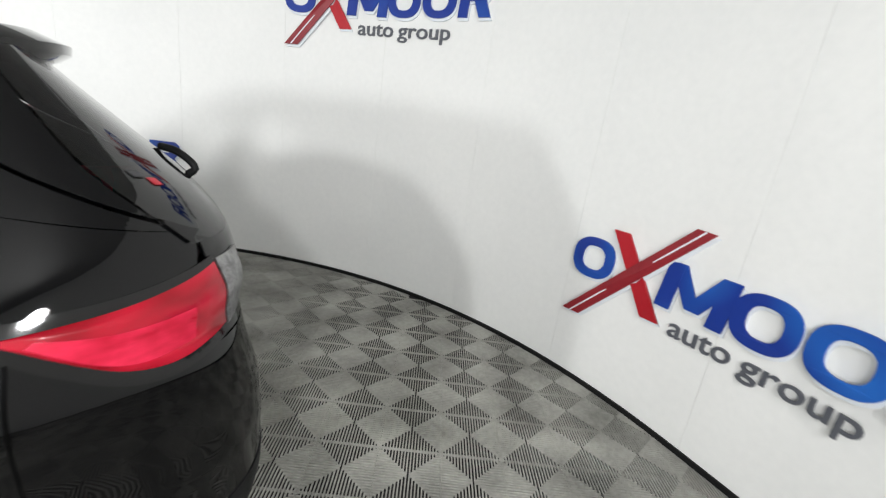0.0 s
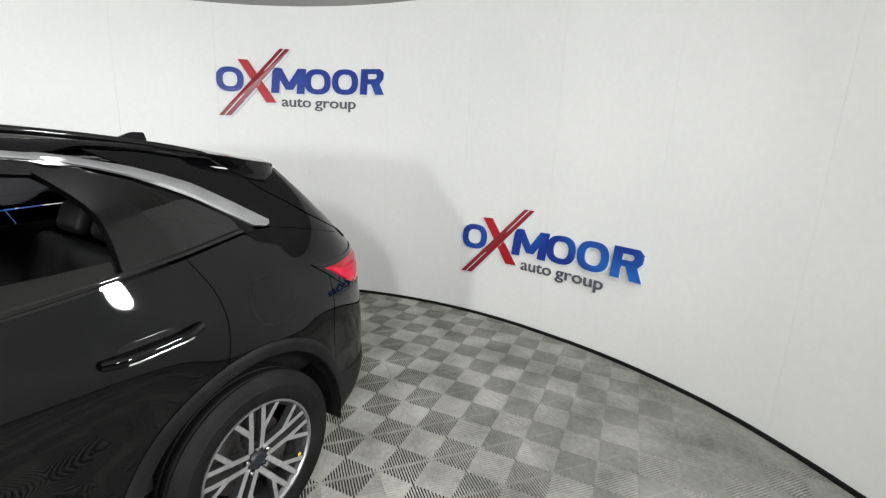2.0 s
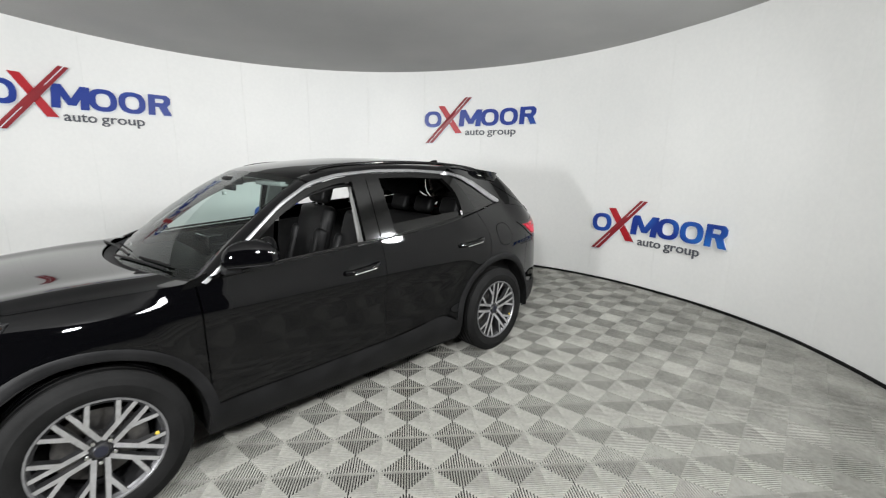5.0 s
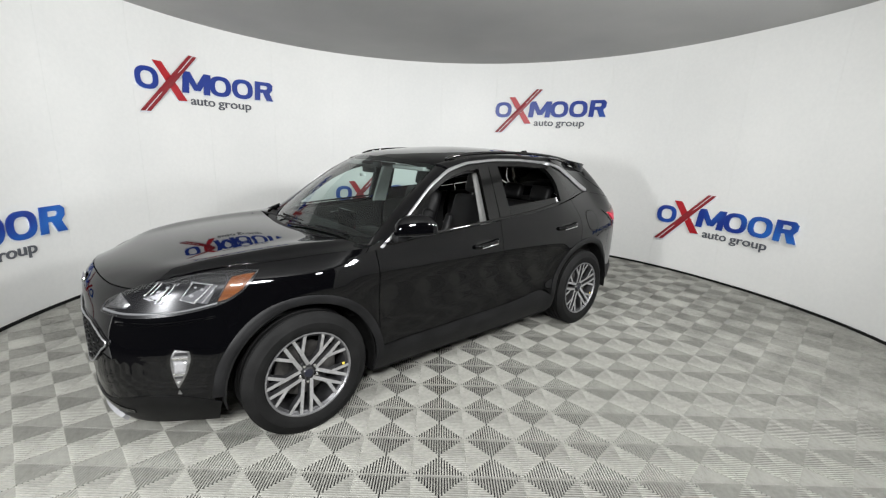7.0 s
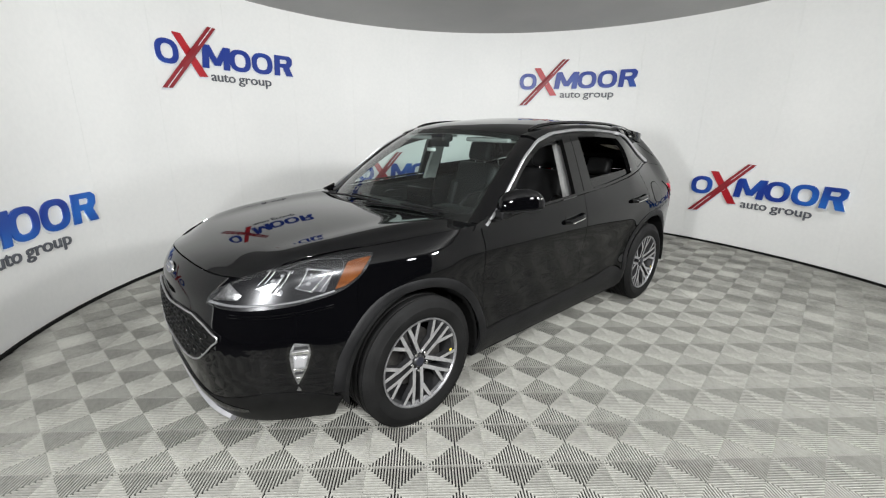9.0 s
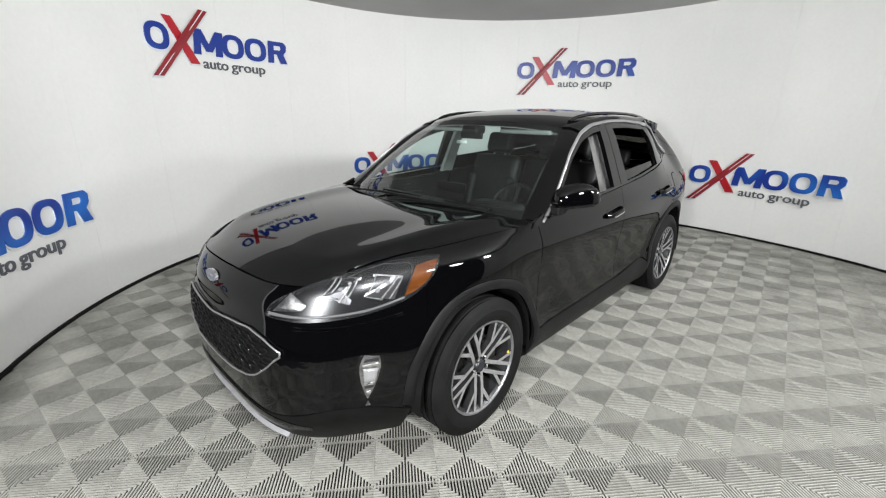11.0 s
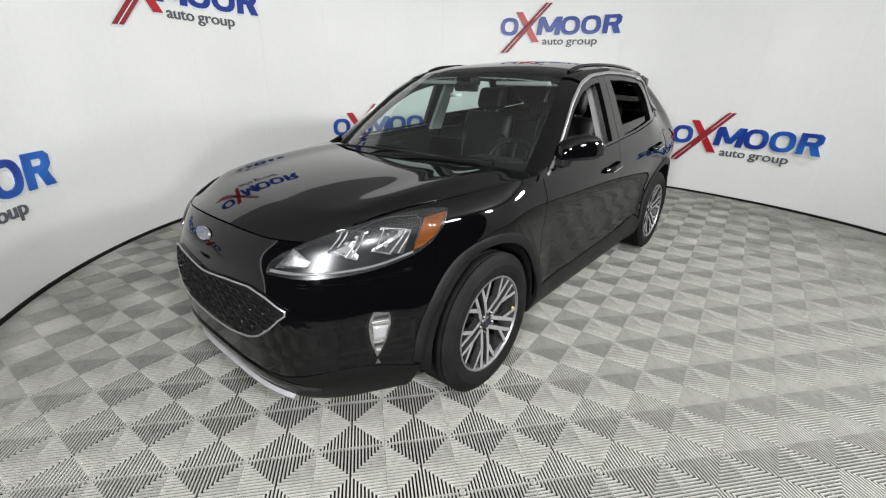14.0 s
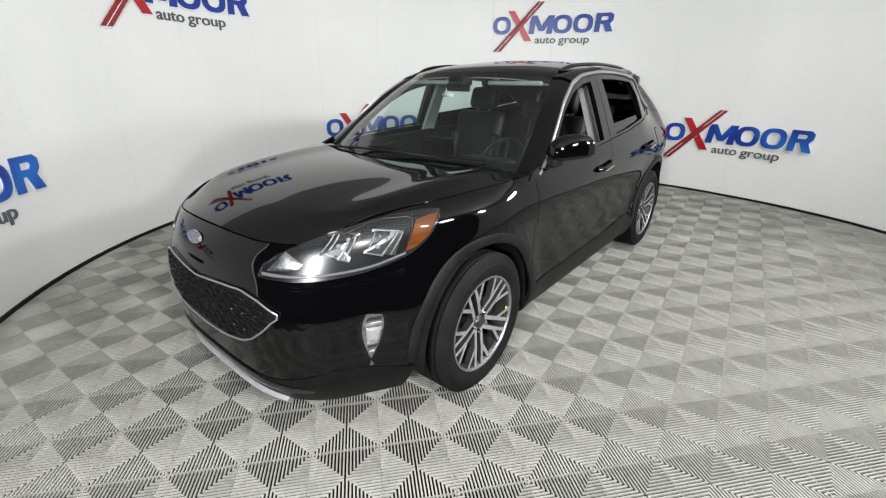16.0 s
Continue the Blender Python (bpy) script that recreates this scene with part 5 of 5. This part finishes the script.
for f in (-1, 1):
    skin("pillar_foot", PIANO, car, f, L((-0.985, 1.018), (-0.875, 1.030)), L((-0.960, 1.048), (-0.862, 1.085)), L((-0.985, 1.018), (-0.960, 1.048)), L((-0.875, 1.030), (-0.862, 1.085)), 8, 6, proud=0.007, depth=0.02, label="gloss black cover at the windscreen pillar's foot")
    skin("sail_cover", PIANO, car, f, [(U(-0.86), BELT(-0.86) + 0.010), (U(-0.665), BELT(-0.665) + 0.010)], [(U(-0.845), RAIL(-0.845) - 0.013), (U(-0.675), RAIL(-0.675) - 0.030)], [(U(-0.86), BELT(-0.86) + 0.010), (U(-0.845), RAIL(-0.845) - 0.013)], [(U(-0.665), BELT(-0.665) + 0.010), (U(-0.675), RAIL(-0.675) - 0.030)], 8, 10, proud=0.004, depth=0.02)
    for x0, x1, z0, z1 in ((-0.125, 0.115, 0.952, 0.975), (0.875, 1.150, 0.990, 1.012)):
        pts = []
        for k in range(13):
            t = k / 12
            p = side(U(x0 + (x1 - x0) * t), z0 + (z1 - z0) * t)
            pts.append((p.x, f * (p.y + 0.004 + 0.030 * min(1, 5 * t, 5 * (1 - t))), p.z))
        h = tube("door_handle", pts, 0.0165, PAINT, car, "black pull handle with a bright edge")
        tube("handle_edge", [(x, y + f * 0.013, z - 0.010) for x, y, z in pts[2:-2]], 0.0045, CHROME, h)
        xc, zc = (x0 + x1) / 2 - 0.02, (z0 + z1) / 2
        skin("handle_cup", PIANO, h, f, [(U(xc - 0.07), zc - 0.030), (U(xc + 0.075), zc - 0.022)], [(U(xc - 0.07), zc + 0.022), (U(xc + 0.075), zc + 0.030)], [(U(xc - 0.07), zc - 0.030), (U(xc - 0.085), zc), (U(xc - 0.07), zc + 0.022)], [(U(xc + 0.075), zc - 0.022), (U(xc + 0.09), zc + 0.006), (U(xc + 0.075), zc + 0.030)], 12, 8, proud=0.002, depth=0.004)

cowl_front = [(x + 0.006, y, z - 0.016) for x, y, z in hood_back]
cowl_rear = [(x + 0.02, y, z + 0.004) for x, y, z in ws_low]
span("cowl_panel", CLAD, both(cowl_front), both(cowl_rear), [(cowl_front[-1][0], -cowl_front[-1][1], cowl_front[-1][2]), (cowl_rear[-1][0], -cowl_rear[-1][1], cowl_rear[-1][2])], [cowl_front[-1], cowl_rear[-1]], 31, 5, depth=0.004)
for a, b, c in (((-1.10, 0.62, 1.060), (-1.075, 0.25, 1.078), (-1.065, -0.10, 1.078)), ((-1.115, 0.02, 1.062), (-1.06, -0.30, 1.078), (-0.985, -0.60, 1.072))):
    arm = tube("wiper", resample([a, b, c], 16, True), 0.007, CLAD, car, "black wiper arm at the foot of the windscreen")
    tube("wiper_blade", [(x + 0.022, y, z + 0.012) for x, y, z in resample([b, c], 8)], 0.006, RUBBER, arm)
# dark printed border of the windscreen
for nm, lo, hi in (("screen_border", ws_low, [(x + 0.055, y * 0.985, z + 0.048) for x, y, z in ws_low]), ("screen_border", [(x - 0.035, y * 0.99, z - 0.028) for x, y, z in ws_top], ws_top)):
    lo, hi = [(x + 0.003, y, z - 0.005) for x, y, z in lo], [(x + 0.003, y, z - 0.005) for x, y, z in hi]
    span(nm, PIANO, both(lo), both(hi), [(lo[-1][0], -lo[-1][1], lo[-1][2]), (hi[-1][0], -hi[-1][1], hi[-1][2])], [lo[-1], hi[-1]], 25, 4, depth=0)
for f in (-1, 1):
    g = coons([(x + 0.003, f * y, z - 0.005) for x, y, z in ws_side], [(x + 0.003, f * (y - 0.016), z - 0.003) for x, y, z in ws_side], [(ws_side[0][0] + 0.003, f * ws_side[0][1], ws_side[0][2] - 0.005), (ws_side[0][0] + 0.003, f * (ws_side[0][1] - 0.016), ws_side[0][2] - 0.003)], [(ws_side[-1][0] + 0.003, f * ws_side[-1][1], ws_side[-1][2] - 0.005), (ws_side[-1][0] + 0.003, f * (ws_side[-1][1] - 0.016), ws_side[-1][2] - 0.003)], 20, 3)
    put("screen_border", grid_mesh("screen_border", g), PIANO, car)
# rear wiper and small marks on the tailgate
rw = tube("rear_wiper", resample([(2.115, -0.02, 1.268), (2.150, -0.06, 1.262), (2.185, -0.10, 1.235), (2.195, -0.11, 1.212), (2.172, -0.10, 1.192)], 16, True), 0.012, CLAD, car, "black rear wiper arm")
tube("rear_wiper_blade", resample([(2.172, -0.10, 1.192), (2.165, 0.12, 1.200), (2.135, 0.38, 1.215)], 12, True), 0.009, RUBBER, rw)
for u0, u1, pz, mat in ((0.660, 0.684, 1.276, DARKALLOY), (0.632, 0.655, 1.257, RED)):
    q = [(UY(u1, False), pz - 0.006), (UY(u0, False), pz - 0.010)], [(UY(u1, False), pz + 0.008), (UY(u0, False), pz + 0.004)]
    skin("tailgate_mark", mat, car, -1, q[0], q[1], [q[0][0], q[1][0]], [q[0][1], q[1][1]], 5, 3, proud=0.003, depth=0.002, label="small plain bar on the tailgate")

# ---- inside the car ----
def cushion(name, lo, hi, mat, parent, m=None, r=0.05, label=""):
    bm = bmesh.new()
    box(bm, lo, hi, r, m)
    return part(name, bm, mat, parent, label, smooth=True)


for y in (-0.37, 0.37):
    tilt = pose(0.16, y, 0.58, 0, 17, 0)
    seat = cushion("front_seat", (-0.30, y - 0.25, 0.45), (0.22, y + 0.25, 0.60), LEATHER, car, label="black leather front seat")
    cushion("seat_backrest", (-0.02, -0.24, 0.0), (0.11, 0.24, 0.70), LEATHER, seat, tilt, 0.055)
    for s_ in (-1, 1):
        cushion("side_bolster", (-0.055, s_ * 0.205 - 0.045, 0.06), (0.07, s_ * 0.205 + 0.045, 0.50), LEATHER, seat, tilt, 0.04)
        tube("headrest_post", [tuple(tilt @ Vector((0.045, s_ * 0.06, 0.62))), tuple(tilt @ Vector((0.045, s_ * 0.06, 0.74)))], 0.006, SATIN, seat)
    cushion("headrest", (-0.02, -0.135, 0.715), (0.085, 0.135, 0.90), LEATHER, seat, tilt, 0.045)
bench = cushion("rear_seat", (0.64, -0.62, 0.45), (1.14, 0.62, 0.62), LEATHER, car, label="black leather rear bench")
tilt = pose(1.05, 0, 0.61, 0, 20, 0)
cushion("bench_backrest", (-0.02, -0.62, 0.0), (0.12, 0.62, 0.56), LEATHER, bench, tilt, 0.05)
for y in (-0.36, 0.0, 0.36):
    cushion("headrest", (0.0, y - 0.12, 0.58), (0.09, y + 0.12, 0.74), LEATHER, bench, tilt, 0.04)
bm = bmesh.new()
box(bm, (-1.02, -0.74, 0.55), (-0.62, 0.74, 1.005), 0.05)
box(bm, (-0.70, -0.56, 0.62), (-0.52, -0.18, 1.035), 0.04)
box(bm, (-0.70, -0.14, 0.40), (-0.05, 0.14, 0.66), 0.03)
part("dashboard", bm, DASH, car, "black moulded dashboard", smooth=True)
cushion("display_screen", (-0.66, -0.13, 0.98), (-0.635, 0.13, 1.13), PIANO, car, None, 0.008, "dark display screen on the dashboard")
wheel_m = pose(-0.43, -0.37, 0.955, 0, -64, 0)
ringp = [tuple(wheel_m @ Vector((0.182 * math.cos(2 * math.pi * k / 40), 0.182 * math.sin(2 * math.pi * k / 40), 0))) for k in range(41)]
sw = tube("steering_wheel", ringp, 0.0155, LEATHER, car, "black leather steering wheel")
bm = bmesh.new()
box(bm, (-0.07, -0.075, -0.035), (0.06, 0.075, 0.012), 0.02, wheel_m)
part("steering_boss", bm, DASH, sw, smooth=True)
for a in (0, 180, 270):
    p, q = Vector((0.05 * math.cos(radians(a + 90)), 0.05 * math.sin(radians(a + 90)), -0.01)), Vector((0.175 * math.cos(radians(a + 90)), 0.175 * math.sin(radians(a + 90)), 0))
    tube("steering_spoke", [tuple(wheel_m @ p), tuple(wheel_m @ q)], 0.013, DASH, sw)
rv = cushion("rear_view_mirror", (-0.455, -0.10, 1.418), (-0.432, 0.10, 1.468), DASH, car, None, 0.012, "black inside mirror")
cushion("sensor_housing", (-0.475, -0.07, 1.455), (-0.37, 0.07, 1.510), DASH, rv, pose(0, 0, 0.0), 0.015)
cushion("paper_tag", (-0.458, 0.03, 1.380), (-0.456, 0.13, 1.405), plain("white_card", (0.75, 0.75, 0.73), 0.7), rv, None, 0.0, "white card tag on the mirror")
for y in (-0.36, 0.36):
    cushion("sun_visor", (-0.335, y - 0.20, 1.460), (-0.19, y + 0.20, 1.490), PILLARGREY, car, None, 0.012, "pale grey sun visor")
    cushion("grab_handle", (0.10, math.copysign(0.585, y) - 0.012, 1.468), (0.30, math.copysign(0.585, y) + 0.012, 1.488), LINER, car, None, 0.008)
for f in (-1, 1):
    bm = bmesh.new()
    box(bm, (-0.50, f * 0.80 - 0.03, 0.88), (-0.20, f * 0.80 + 0.03, 0.925), 0.012)
    part("armrest", bm, LEATHER, car, smooth=True)
    tube("door_pull", [(-0.42, f * 0.775, 0.985), (-0.36, f * 0.765, 1.0), (-0.30, f * 0.775, 0.99)], 0.008, CHROME, car, "bright inner door handle")
bm = bmesh.new()
box(bm, (1.45, -0.62, 0.42), (2.05, 0.62, 0.60))
box(bm, (0.3, -0.70, 0.40), (1.5, 0.70, 0.46))
part("boot_floor", bm, DASH, car)
